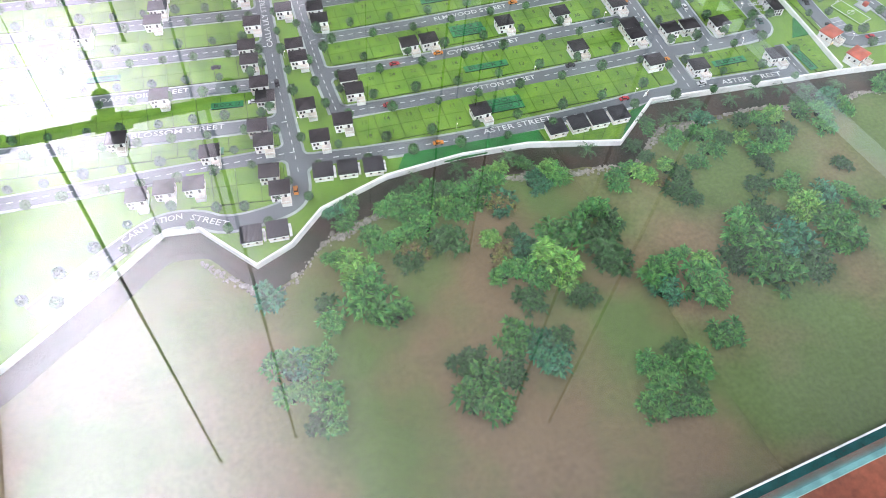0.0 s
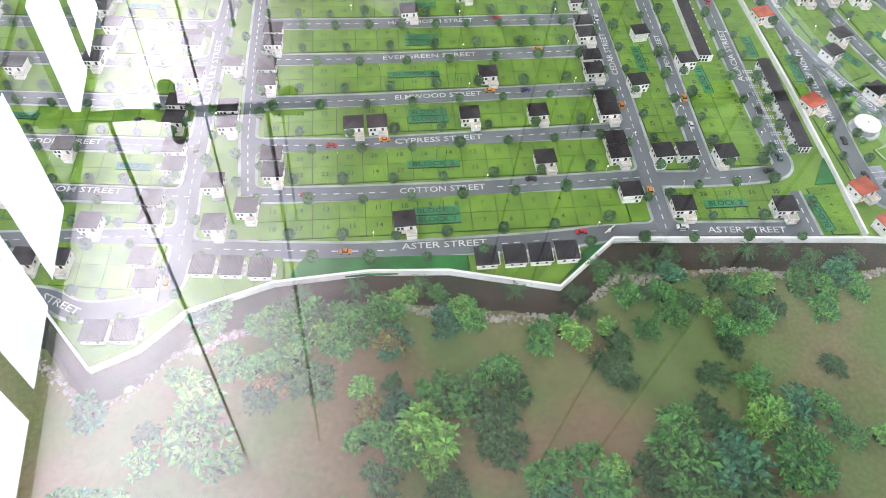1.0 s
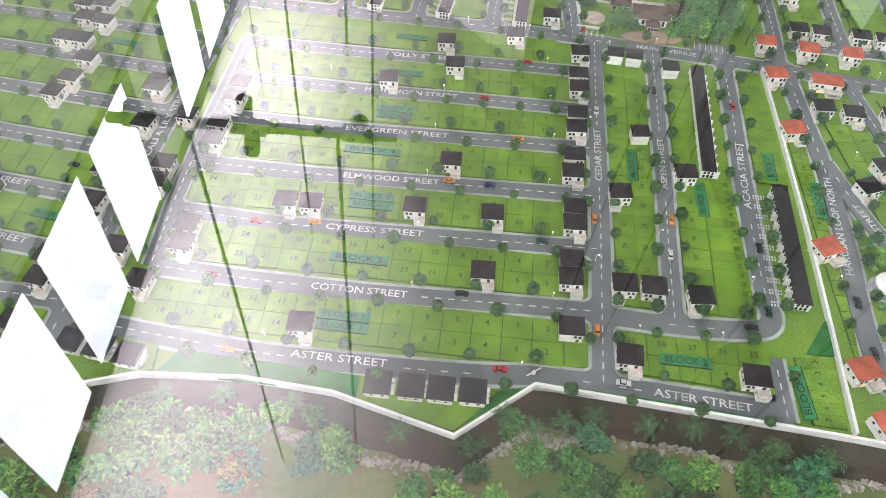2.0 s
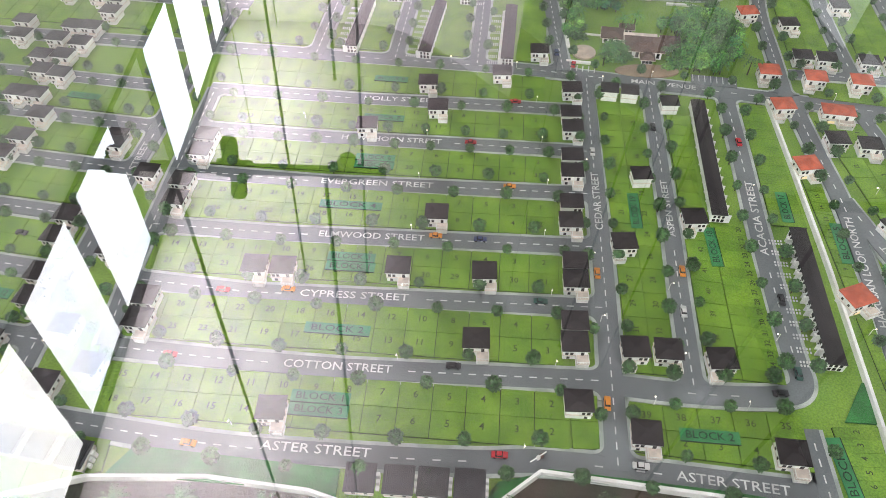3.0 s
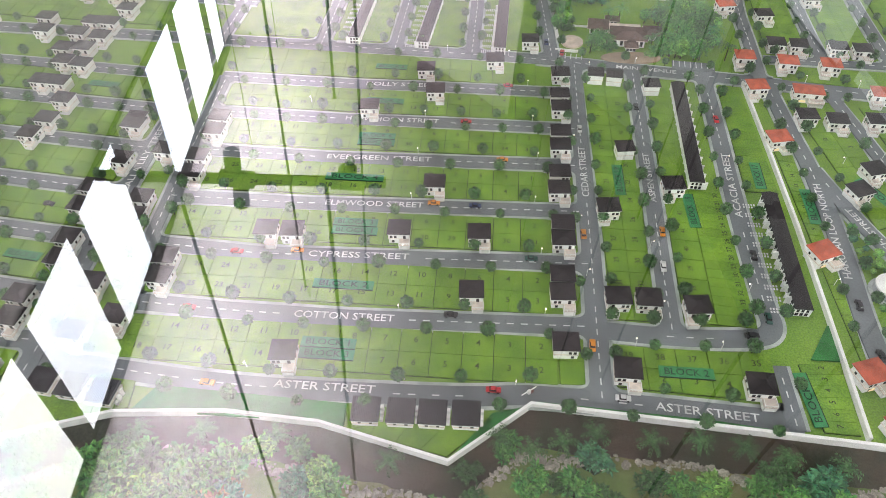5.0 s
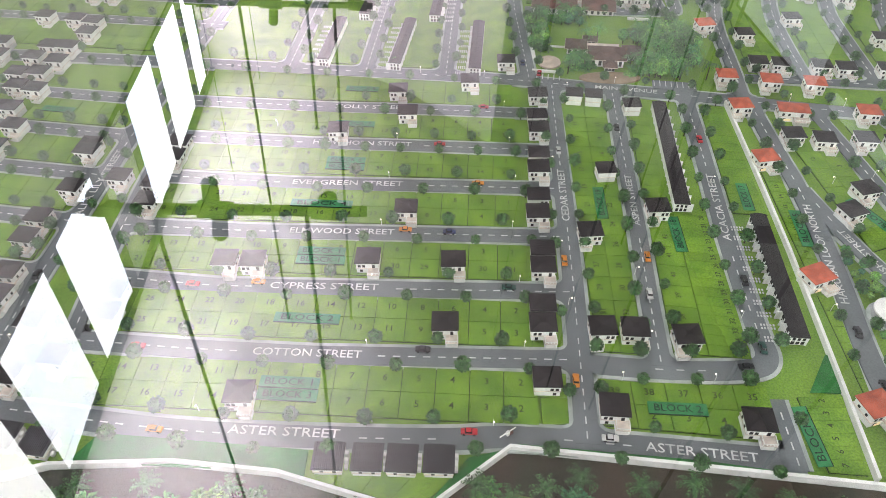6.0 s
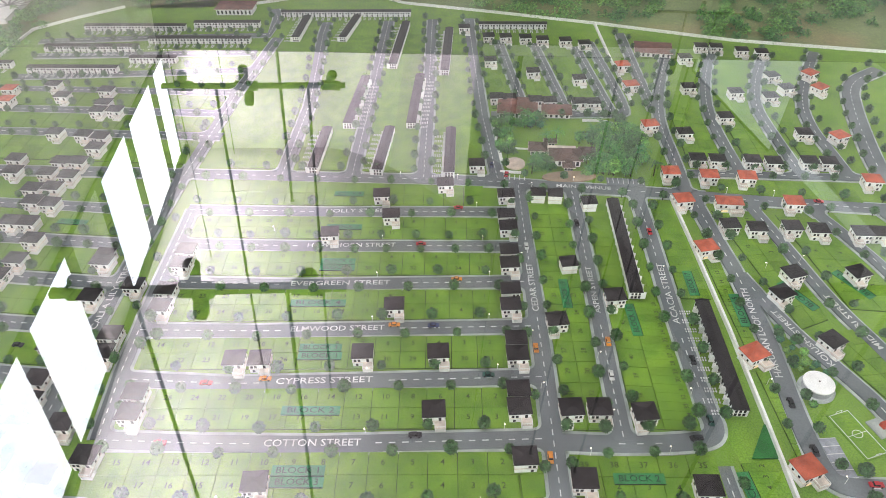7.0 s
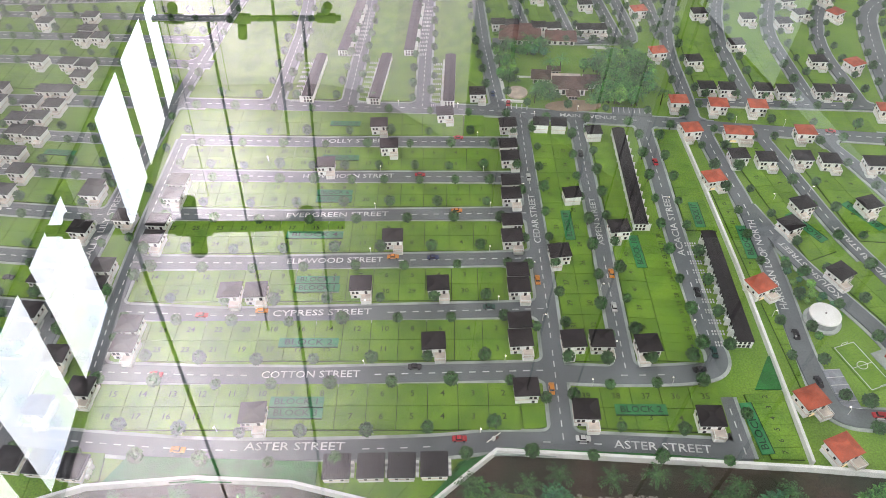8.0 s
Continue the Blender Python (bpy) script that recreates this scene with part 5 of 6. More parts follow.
for x0, y0, x1, y1, n in ((-0.525, 0.996, -0.322, 0.981, 16), (-0.306, 0.997, -0.174, 0.988, 11), (-0.566, 0.900, -0.388, 0.888, 15), (-0.376, 0.924, -0.179, 0.911, 16), (-0.560, 0.809, -0.397, 0.797, 14), (-0.385, 0.838, -0.30, 0.832, 7), (-0.640, 0.832, -0.600, 0.830, 3), (-0.137, 1.040, 0.03, 1.029, 14), (0.033, 1.030, 0.13, 1.023, 9), (0.266, 0.950, 0.399, 0.940, 12)):
    row_house((x0, y0), (x1, y1), 1, n, "far row of white card houses under a grey roof", deep=0.012)


# ---- club, tank, court, car park ----
def club_block(x, y, w, d, h, a, rise, label, tiles=None):
    th = base("club_house", pose(x, y, LOT_H, 0, 0, a), label, "club house", "club buildings")
    bm = bmesh.new()
    box(bm, -w / 2, w / 2, -d / 2, d / 2, 0, h)
    part("wall", bm, WALL_WHITE, th)
    bm = bmesh.new()
    hip(bm, -w / 2 - 0.003, w / 2 + 0.003, -d / 2 - 0.003, d / 2 + 0.003, h, 0.0006, rise, 0.35)
    part("roof", bm, tiles or ROOF_BROWN, th)
    bm = bmesh.new()
    hip(bm, -w / 2 - 0.0034, w / 2 + 0.0034, -d / 2 - 0.0034, d / 2 + 0.0034, h - 0.0006, 0.0005, 0.0001, 0.98)
    part("eaves", bm, PEACH, th)
    for i in range(max(3, int(w / 0.008))):
        bm = bmesh.new()
        n = max(3, int(w / 0.008))
        px = -w / 2 + w * (i + 0.5) / n
        box(bm, px - 0.0018, px + 0.0018, -d / 2 - 0.0004, -d / 2, h * 0.15, h * 0.75)
        part("pane", bm, PANE, th)
    return th


club_block(0.305, 0.613, 0.058, 0.048, 0.010, -8, 0.005, "low club hall with a wide red-brown roof")
club_block(0.366, 0.600, 0.042, 0.028, 0.008, -8, 0.004, "low club wing with a red-brown roof")
club_block(0.357, 0.462, 0.042, 0.028, 0.011, -6, 0.0065, "club pavilion with a brown hipped roof", ROOF_UMBER)
club_block(0.321, 0.489, 0.022, 0.020, 0.009, -8, 0.005, "club wing with a brown hipped roof", ROOF_UMBER)
club_block(0.3905, 0.472, 0.019, 0.018, 0.009, -6, 0.005, "club wing with a brown hipped roof", ROOF_UMBER)
club_block(0.342, 0.507, 0.014, 0.008, 0.007, -8, 0.003, "small club pavilion with a brown roof", ROOF_UMBER)
club_block(0.3585, 0.441, 0.012, 0.010, 0.0075, -6, 0.0045, "entrance porch with a brown roof", ROOF_UMBER)
for k, (x, y, w, d) in enumerate(((0.352, 0.4845, 0.040, 0.0035), (0.300, 0.4995, 0.024, 0.0012), (0.276, 0.4385, 0.030, 0.0030))):
    bm = bmesh.new()
    box(bm, -w / 2, w / 2, -d / 2, d / 2, -0.001, 0.0022)
    solid("garden_path", bm, WALL_WHITE, "pale paved strip of the club garden", "path", "structure").matrix_basis = pose(x, y, 0.0004 * k, 0, 0, -8)
club_block(0.578, 0.817, 0.062, 0.044, 0.009, -12, 0.005, "far hall with a brown roof")
club_block(-0.238, 1.072, 0.075, 0.040, 0.013, -4, 0.006, "far hall with a wide brown roof")


def disc(bm, cx, cy, rx, ry, z0, z1, n=36):
    prism(bm, [(cx + rx * math.cos(2 * math.pi * i / n), cy + ry * math.sin(2 * math.pi * i / n)) for i in range(n)], z0, z1)


bm = bmesh.new()
disc(bm, 0.2845, 0.460, 0.0145, 0.0150, -0.0005, 0.0024)
solid("plaza", bm, material("pale_paving", (0.68, 0.56, 0.46), 0.85, scale=60, fine=800), "pale round paved plaza beside the avenue", "plaza", "structure")
bm = bmesh.new()
disc(bm, 0.3565, 0.4225, 0.038, 0.013, -0.0005, 0.0022)
solid("forecourt", bm, material("tan_paving", (0.42, 0.31, 0.21), 0.85, scale=60, fine=800), "tan paved forecourt of the club", "plaza", "structure")
tank = base("water_tank", pose(0.536, 0.043, LOT_H), "round white water tank on a grey apron", "water tank")
bm = bmesh.new()
disc(bm, 0, 0, 0.0175, 0.0175, -0.001, 0.0012)
part("apron", bm, KERB, tank)
bm = bmesh.new()
disc(bm, 0, 0, 0.0140, 0.0140, 0.0012, 0.0085)
part("drum", bm, material("tank_side", (0.42, 0.44, 0.45), 0.5), tank)
bm = bmesh.new()
tube(bm, (0, 0, 0.0085), (0, 0, 0.0100), 0.0146, 0.0146, 40)
tube(bm, (0, 0, 0.0100), (0, 0, 0.0112), 0.0146, 0.0020, 40)
part("lid", bm, WALL_WHITE, tank)
bm = bmesh.new()
disc(bm, 0, 0, 0.0008, 0.0008, 0.0112, 0.0120)
part("vent", bm, TRIM_DARK, tank)
court = base("football_pitch", pose(0.551, -0.010, LOT_H - 0.001, 0, 0, 16) @ Matrix.Diagonal((1, 0.86, 1, 1)), "green football pitch with white lines and goals", "sports pitch")
bm = bmesh.new()
box(bm, -0.0125, 0.0125, -0.030, 0.030, 0, 0.0012)
part("turf", bm, LOT_TURF, court)
bm = bmesh.new()
for x0, x1, y0, y1 in ((-0.011, 0.011, -0.0285, -0.0278), (-0.011, 0.011, 0.0278, 0.0285), (-0.011, -0.0104, -0.0278, 0.0278), (0.0104, 0.011, -0.0278, 0.0278), (-0.0104, 0.0104, -0.0003, 0.0003)):
    box(bm, x0, x1, y0, y1, 0.0012, 0.0014)
for i in range(24):
    a, b = 2 * math.pi * i / 24, 2 * math.pi * (i + 1) / 24
    m = 0.0045
    prism(bm, [(m * math.cos(a), m * math.sin(a)), ((m + 0.0006) * math.cos(a), (m + 0.0006) * math.sin(a)), ((m + 0.0006) * math.cos(b), (m + 0.0006) * math.sin(b)), (m * math.cos(b), m * math.sin(b))], 0.0012, 0.0014)
part("pitch_lines", bm, LINE, court)
for s in (1, -1):
    bm = bmesh.new()
    for x in (-0.003, 0.003):
        tube(bm, (x, s * 0.0285, 0.0012), (x, s * 0.0285, 0.0045), 0.0003, 0.0003, 6)
    tube(bm, (-0.003, s * 0.0285, 0.0045), (0.003, s * 0.0285, 0.0045), 0.0003, 0.0003, 6)
    part("goal", bm, LINE, court)
park = base("car_park", pose(0.5215, -0.034, LOT_H - 0.001, 0, 0, 2), "pale grey car park with white bay lines", "car park")
bm = bmesh.new()
box(bm, -0.008, 0.008, -0.021, 0.021, 0, 0.0012)
part("paving", bm, material("bay_paving", (0.36, 0.38, 0.42), 0.8, scale=80), park)
bm = bmesh.new()
for i in range(6):
    y = -0.0205 + 0.041 * i / 5
    box(bm, -0.008, 0.008, y - 0.0003, y + 0.0003, 0.0012, 0.0014)
part("bay_lines", bm, LINE, park)
lay_by = base("lay_by", pose(0.432, 0.4035, 0.0012, 0, 0, -8), "grey lay-by with white parking bays", "car park")
bm = bmesh.new()
box(bm, -0.026, 0.026, -0.009, 0.009, 0, 0.0013)
part("paving", bm, ASPHALT, lay_by)
bm = bmesh.new()
for i in range(8):
    x = -0.024 + 0.048 * i / 7
    box(bm, x - 0.0004, x + 0.0004, -0.004, 0.009, 0.0013, 0.0015)
part("bay_lines", bm, LINE, lay_by)
gate = base("gate_lane", pose(0.280, 0.424, 0.0012, 0, 0, -8), "white striped gate lane at the plaza", "gate")
for i in range(5):
    bm = bmesh.new()
    x = -0.014 + 0.007 * i
    box(bm, x - 0.0006, x + 0.0006, -0.005, 0.005, 0, 0.0018)
    part("stripe", bm, LINE, gate)


for pts in ([(0.2650, 0.585), (0.2635, 0.540), (0.2660, 0.468)], [(0.404, 0.577), (0.438, 0.574), (0.453, 0.562), (0.459, 0.541), (0.461, 0.524)]):
    bm = bmesh.new()
    ribbon(bm, smooth_line(pts), 0.0022, -0.0005, 0.0024)
    solid("garden_path", bm, WALL_WHITE, "pale paved path of the club garden", "path", "structure")
bm = bmesh.new()
box(bm, -0.0205, 0.0205, -0.0030, 0.0030, 0, 0.0125)
solid("club_wing", bm, PEACH, "narrow club wing with a flat tan roof", "club house").matrix_basis = pose(0.3545, 0.4815, LOT_H, 0, 0, -6)
barrier = base("barrier_gate", pose(0.2075, -0.0715, 0.0014, 0, 0, 35), "tiny white barrier gate across the street", "barrier")
bm = bmesh.new()
box(bm, -0.0012, 0.0012, -0.0012, 0.0012, 0, 0.0042)
part("post", bm, WALL_WHITE, barrier)
bm = bmesh.new()
box(bm, -0.0075, 0.0075, -0.0004, 0.0004, 0.0034, 0.0042)
part("arm", bm, WALL_WHITE, barrier)
bm = bmesh.new()
box(bm, 0.0012, 0.0042, -0.0014, 0.0014, 0, 0.0030)
part("guard_hut", bm, ROOF_BROWN, barrier)
play = base("playground", pose(0.5760, -0.004, LOT_H - 0.001, 0, 0, 18), "small grey playground with a yellow slide and red climbing box", "playground")
bm = bmesh.new()
box(bm, -0.0085, 0.0085, -0.010, 0.010, 0, 0.0012)
part("paving", bm, KERB, play)
bm = bmesh.new()
box(bm, -0.0090, -0.0020, -0.0012, 0.0012, 0.0012, 0.0020, Euler((0, radians(-22), 0)).to_matrix().to_4x4())
part("slide", bm, material("play_yellow", (0.80, 0.50, 0.03), 0.5), play)
bm = bmesh.new()
box(bm, 0.0005, 0.0065, -0.0030, 0.0030, 0.0012, 0.0056)
part("climbing_box", bm, material("play_red", (0.60, 0.09, 0.04), 0.5), play)


# ---- cars ----
def car(x, y, a, paint, z=0.0022):
    th = base("car", pose(x, y, z, 0, 0, a) @ Matrix.Diagonal((1.12, 1.12, 1.12, 1)), "tiny %s model car on the street" % paint, "car", "model cars")
    bm = bmesh.new()
    vs = box(bm, -0.0056, 0.0056, -0.0023, 0.0023, 0.0006, 0.0022)
    bmesh.ops.bevel(bm, geom=bm.edges[:], offset=0.0004, segments=1, affect="EDGES")
    part("body", bm, PAINTS[paint], th)
    bm = bmesh.new()
    vs = box(bm, -0.0030, 0.0022, -0.0020, 0.0020, 0.0021, 0.0034)
    for v in vs[4:]:
        v.co.x *= 0.72
        v.co.y *= 0.86
    part("glasshouse", bm, PANE, th)
    bm = bmesh.new()
    box(bm, -0.0021, 0.0015, -0.0016, 0.0016, 0.0034, 0.0037)
    part("car_roof", bm, PAINTS[paint], th)
    bm = bmesh.new()
    tube(bm, (0, -0.0002, 0), (0, 0.0006, 0), 0.0009, 0.0009, 10)
    wheel = mesh_of("wheel", bm, TYRE)
    for wx in (-0.0034, 0.0034):
        for wy in (-0.0024, 0.0020):
            piece("wheel", wheel, th, Matrix.Translation((wx, wy, 0.0009)))
    return th


for x, y, a, paint in ((0.1787, -0.0705, -2, "red"), (0.2677, 0.1063, 88, "orange"), (0.1893, 0.2165, -2, "orange"), (0.3450, 0.1119, 86, "orange"), (0.3385, 0.0666, 86, "white"), (0.2635, -0.0245, 86, "orange"), (0.1607, 0.1435, -2, "blue"), (0.1410, 0.0045, -2, "black"),
                       (0.1976, 0.3555, -3, "red"), (0.4010, -0.0095, 2, "black"), (0.4200, 0.0090, 86, "green"), (0.4260, 0.0830, 86, "black"), (0.4360, 0.2930, 88, "red"), (0.5035, 0.0260, 84, "black"), (0.5030, -0.0270, 90, "black"), (0.5410, -0.0625, -4, "red"),
                       (0.2830, -0.0745, -4, "white"), (0.1180, 0.1465, -2, "orange"), (-0.011, 0.0775, -3, "orange"), (-0.0585, -0.0715, -6, "orange"), (-0.070, 0.0745, -5, "red"), (0.1480, 0.2830, -2, "red"), (-0.097, 0.0055, -4, "red"), (-0.228, -0.092, 84, "orange"),
                       (-0.2175, 0.084, 88, "black"), (0.2780, 0.2720, 88, "white"), (0.2150, 0.0730, -2, "green"), (0.2690, 0.4300, 80, "red"), (0.6740, 0.3450, -10, "red"), (-0.285, 0.135, -8, "black"), (-0.250, 0.060, -8, "white"), (0.348, 0.315, 88, "black"), (0.250, 0.455, 88, "blue")):
    car(x, y, a, paint)


# ---- planting ----
def leaf(bm, p, out, up, long, wide):
    """A bent leaf of two quads from p."""
    out, side = out.normalized(), out.cross(up)
    if side.length < 1e-4:
        side = out.cross(Vector((1, 0, 0)))
    side = side.normalized() * wide
    mid = p + out * long * 0.55 + up * long * 0.10
    tip = p + out * long - up * long * 0.16
    a, b = bm.verts.new(p - side * 0.3), bm.verts.new(p + side * 0.3)
    c, d = bm.verts.new(mid + side), bm.verts.new(mid - side)
    e, f = bm.verts.new(tip + side * 0.2), bm.verts.new(tip - side * 0.2)
    bm.faces.new((a, b, c, d))
    bm.faces.new((d, c, e, f))


def bush_mesh(name, mat, seed, clumps=38, leaves=16, long=0.29, wide=0.050, flat=0.85):
    """Foliage of unit radius: leafy tufts at uneven heights over a lobed mound, with gaps between them."""
    rnd = random.Random(seed)
    bm = bmesh.new()
    lobes = [(rnd.uniform(-0.46, 0.46), rnd.uniform(-0.46, 0.46), rnd.uniform(0.34, 0.56)) for _ in range(6)]
    for _ in range(clumps):
        lx, ly, lr = rnd.choice(lobes)
        a, r = rnd.uniform(0, 2 * math.pi), lr * math.sqrt(rnd.random())
        z = flat * math.sqrt(max(0.03, 1 - (r / lr) ** 2)) * lr * rnd.uniform(0.75, 1.7)
        c = Vector((lx + r * math.cos(a), ly + r * math.sin(a), z))
        size = rnd.uniform(0.75, 1.35)
        for k in range(leaves):
            b = rnd.uniform(0, 2 * math.pi)
            tilt = math.asin(rnd.uniform(-0.30, 0.97))
            out = Vector((math.cos(b) * math.cos(tilt), math.sin(b) * math.cos(tilt), math.sin(tilt)))
            leaf(bm, c + out * 0.035 * size, out, Vector((0, 0, 1)), long * size * rnd.uniform(0.7, 1.2), wide * size * rnd.uniform(0.7, 1.25))
    return mesh_of(name, bm, mat)


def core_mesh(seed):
    """A shrub's stems, and a dark mound that paints shade into the leaf gaps."""
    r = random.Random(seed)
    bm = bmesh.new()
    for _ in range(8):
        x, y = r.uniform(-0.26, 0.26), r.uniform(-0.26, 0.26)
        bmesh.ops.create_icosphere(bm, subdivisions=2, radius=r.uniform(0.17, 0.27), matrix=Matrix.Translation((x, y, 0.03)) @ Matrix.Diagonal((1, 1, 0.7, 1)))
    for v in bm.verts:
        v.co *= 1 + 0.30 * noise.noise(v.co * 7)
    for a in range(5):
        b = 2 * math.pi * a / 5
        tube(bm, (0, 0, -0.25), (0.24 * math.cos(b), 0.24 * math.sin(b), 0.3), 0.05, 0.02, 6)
    return mesh_of("twigs", bm, GAP_SHADE)


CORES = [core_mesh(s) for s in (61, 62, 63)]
KINDS = [("low dark green shrub on the wild land", [bush_mesh("foliage", LEAF_DARK, s) for s in (1, 2)]),
         ("leafy mid-green shrub on the wild land", [bush_mesh("foliage", LEAF_MID, s) for s in (3, 4, 5)]),
         ("bright light green shrub on the wild land", [bush_mesh("foliage", LEAF_LIGHT, s) for s in (6, 7)]),
         ("bluish dark green shrub on the wild land", [bush_mesh("foliage", LEAF_BLUE, s) for s in (8, 9)]),
         ("yellowish brown shrub on the wild land", [bush_mesh("foliage", LEAF_TAN, 10)])]


def bush(x, y, r, kind, rnd):
    label, meshes = KINDS[kind]
    th = base("bush", pose(x, y, ground_z(x, y) - 0.0005, 0, 0, rnd.uniform(0, 360)) @ Matrix.Diagonal((r, r * rnd.uniform(0.85, 1.15), r * rnd.uniform(0.85, 1.1), 1)), label, "bush", "wild shrubs")
    piece("foliage", rnd.choice(meshes), th)
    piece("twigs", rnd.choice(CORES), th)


rnd = random.Random(11)
# shrubs by kind: x, y, radius
DARK_SHRUBS = [(-0.258, -0.354, 0.012), (-0.227, -0.236, 0.011), (-0.134, -0.217, 0.016), (-0.116, -0.367, 0.015), (-0.114, -0.342, 0.017), (-0.092, -0.206, 0.022), (-0.082, -0.362, 0.017), (-0.033, -0.298, 0.018), (-0.024, -0.348, 0.013), (-0.022, -0.214, 0.009), (0.016, -0.307, 0.016), (0.057, -0.283, 0.014), (0.066, -0.274, 0.021), (0.066, -0.254, 0.024), (0.072, -0.434, 0.014), (0.077, -0.388, 0.014), (0.080, -0.229, 0.016), (0.158, -0.139, 0.012), (0.163, -0.159, 0.010), (0.166, -0.215, 0.013), (0.175, -0.224, 0.017), (0.182, -0.310, 0.019), (0.185, -0.234, 0.011), (0.185, -0.200, 0.016), (0.209, -0.321, 0.024), (0.229, -0.145, 0.011), (0.241, -0.262, 0.012), (0.248, -0.278, 0.014), (0.258, -0.329, 0.021), (0.259, -0.353, 0.014), (0.263, -0.234, 0.015)]
DARK_SHRUBS += [(0.264, -0.160, 0.012), (0.286, -0.208, 0.012), (0.296, -0.145, 0.013), (0.313, -0.177, 0.015), (0.345, -0.175, 0.012), (0.372, -0.236, 0.011), (0.395, -0.132, 0.014)]
MID_SHRUBS = [(-0.248, -0.330, 0.016), (-0.247, -0.354, 0.016), (-0.246, -0.299, 0.015), (-0.227, -0.263, 0.013), (-0.207, -0.187, 0.014), (-0.188, -0.245, 0.025), (-0.167, -0.268, 0.018), (-0.162, -0.179, 0.019), (-0.139, -0.183, 0.016), (-0.108, -0.368, 0.025), (-0.101, -0.384, 0.018), (-0.065, -0.331, 0.017), (-0.052, -0.260, 0.014), (-0.033, -0.261, 0.016), (-0.014, -0.275, 0.016), (0.027, -0.232, 0.024), (0.028, -0.431, 0.015), (0.047, -0.440, 0.017), (0.048, -0.397, 0.017), (0.051, -0.417, 0.016), (0.057, -0.402, 0.015), (0.068, -0.446, 0.013), (0.080, -0.201, 0.008), (0.087, -0.407, 0.016), (0.090, -0.235, 0.009), (0.100, -0.308, 0.021), (0.115, -0.187, 0.016), (0.130, -0.388, 0.016), (0.135, -0.293, 0.012), (0.137, -0.332, 0.023), (0.138, -0.167, 0.010), (0.145, -0.348, 0.014)]
MID_SHRUBS += [(0.187, -0.114, 0.014), (0.207, -0.303, 0.026), (0.208, -0.145, 0.013), (0.210, -0.339, 0.026), (0.215, -0.277, 0.018), (0.216, -0.184, 0.013), (0.241, -0.148, 0.015), (0.244, -0.169, 0.015), (0.285, -0.242, 0.009), (0.292, -0.190, 0.014), (0.297, -0.246, 0.014), (0.299, -0.331, 0.014), (0.307, -0.325, 0.024), (0.307, -0.291, 0.018), (0.320, -0.151, 0.015), (0.323, -0.185, 0.015), (0.324, -0.301, 0.015), (0.351, -0.270, 0.013), (0.357, -0.299, 0.014), (0.372, -0.151, 0.015), (0.390, -0.179, 0.015), (0.397, -0.158, 0.015), (0.430, -0.160, 0.014)]
LIGHT_SHRUBS = [(-0.195, -0.205, 0.021), (-0.049, -0.219, 0.012), (0.008, -0.263, 0.026), (0.010, -0.287, 0.018), (0.140, -0.181, 0.016), (0.149, -0.188, 0.013), (0.156, -0.310, 0.016), (0.178, -0.182, 0.013), (0.279, -0.286, 0.014), (0.283, -0.163, 0.013), (0.289, -0.280, 0.023), (0.341, -0.151, 0.016), (0.384, -0.305, 0.012)]
BLUE_SHRUBS = [(-0.044, -0.336, 0.017), (-0.038, -0.355, 0.019), (-0.019, -0.250, 0.021), (0.097, -0.328, 0.018), (0.247, -0.316, 0.026), (0.255, -0.129, 0.015), (0.318, -0.272, 0.020), (0.429, -0.144, 0.019)]
WEST_THICKETS = [(-0.277, -0.290, 0.020), (-0.266, -0.304, 0.020), (-0.258, -0.292, 0.015), (-0.277, -0.321, 0.016), (-0.280, -0.212, 0.017), (-0.183, -0.132, 0.021), (-0.126, -0.130, 0.024), (-0.098, -0.163, 0.030), (-0.070, -0.156, 0.027), (-0.025, -0.158, 0.028), (-0.005, -0.121, 0.016), (0.027, -0.127, 0.013), (0.041, -0.158, 0.022), (0.072, -0.210, 0.018), (0.520, -0.150, 0.024)]
for kind, spots in enumerate((DARK_SHRUBS, MID_SHRUBS, LIGHT_SHRUBS, BLUE_SHRUBS)):
    for x, y, r in spots:
        bush(x, y, r * 1.16, kind, rnd)
for x, y, r in ((-0.128, -0.205, 0.017), (-0.047, -0.240, 0.016), (-0.022, -0.178, 0.018), (0.165, -0.205, 0.012)):
    bush(x, y, r, 4, rnd)
for x, y, r in WEST_THICKETS:
    for k in range(4 if r > 0.02 else 1):
        a, off = rnd.uniform(0, 2 * math.pi), r * 0.62 if r > 0.02 else 0
        bush(x + off * math.cos(a), y + off * math.sin(a), r * (0.75 if off else 1.1), rnd.choice((0, 1, 1, 2, 3)), rnd)


def palm_mesh(seed):
    rnd = random.Random(seed)
    bm = bmesh.new()
    for k in range(13):
        a = 2 * math.pi * k / 13 + rnd.uniform(-0.25, 0.25)
        tilt = rnd.uniform(0.2, 1.0)
        prev = Vector((0, 0, 1.0))
        for s in range(5):
            out = Vector((math.cos(a) * math.cos(tilt), math.sin(a) * math.cos(tilt), math.sin(tilt)))
            nxt = prev + out * 0.20
            side = out.cross(Vector((0, 0, 1))).normalized()
            for e in (1, -1):
                leaf(bm, prev, out * 1.3 + side * e * 0.8, Vector((0, 0, 1)), 0.30 * (1 - 0.12 * s), 0.042)
            prev, tilt = nxt, tilt - 0.32
    return mesh_of("fronds", bm, LEAF_DARK if seed % 2 else LEAF_MID)


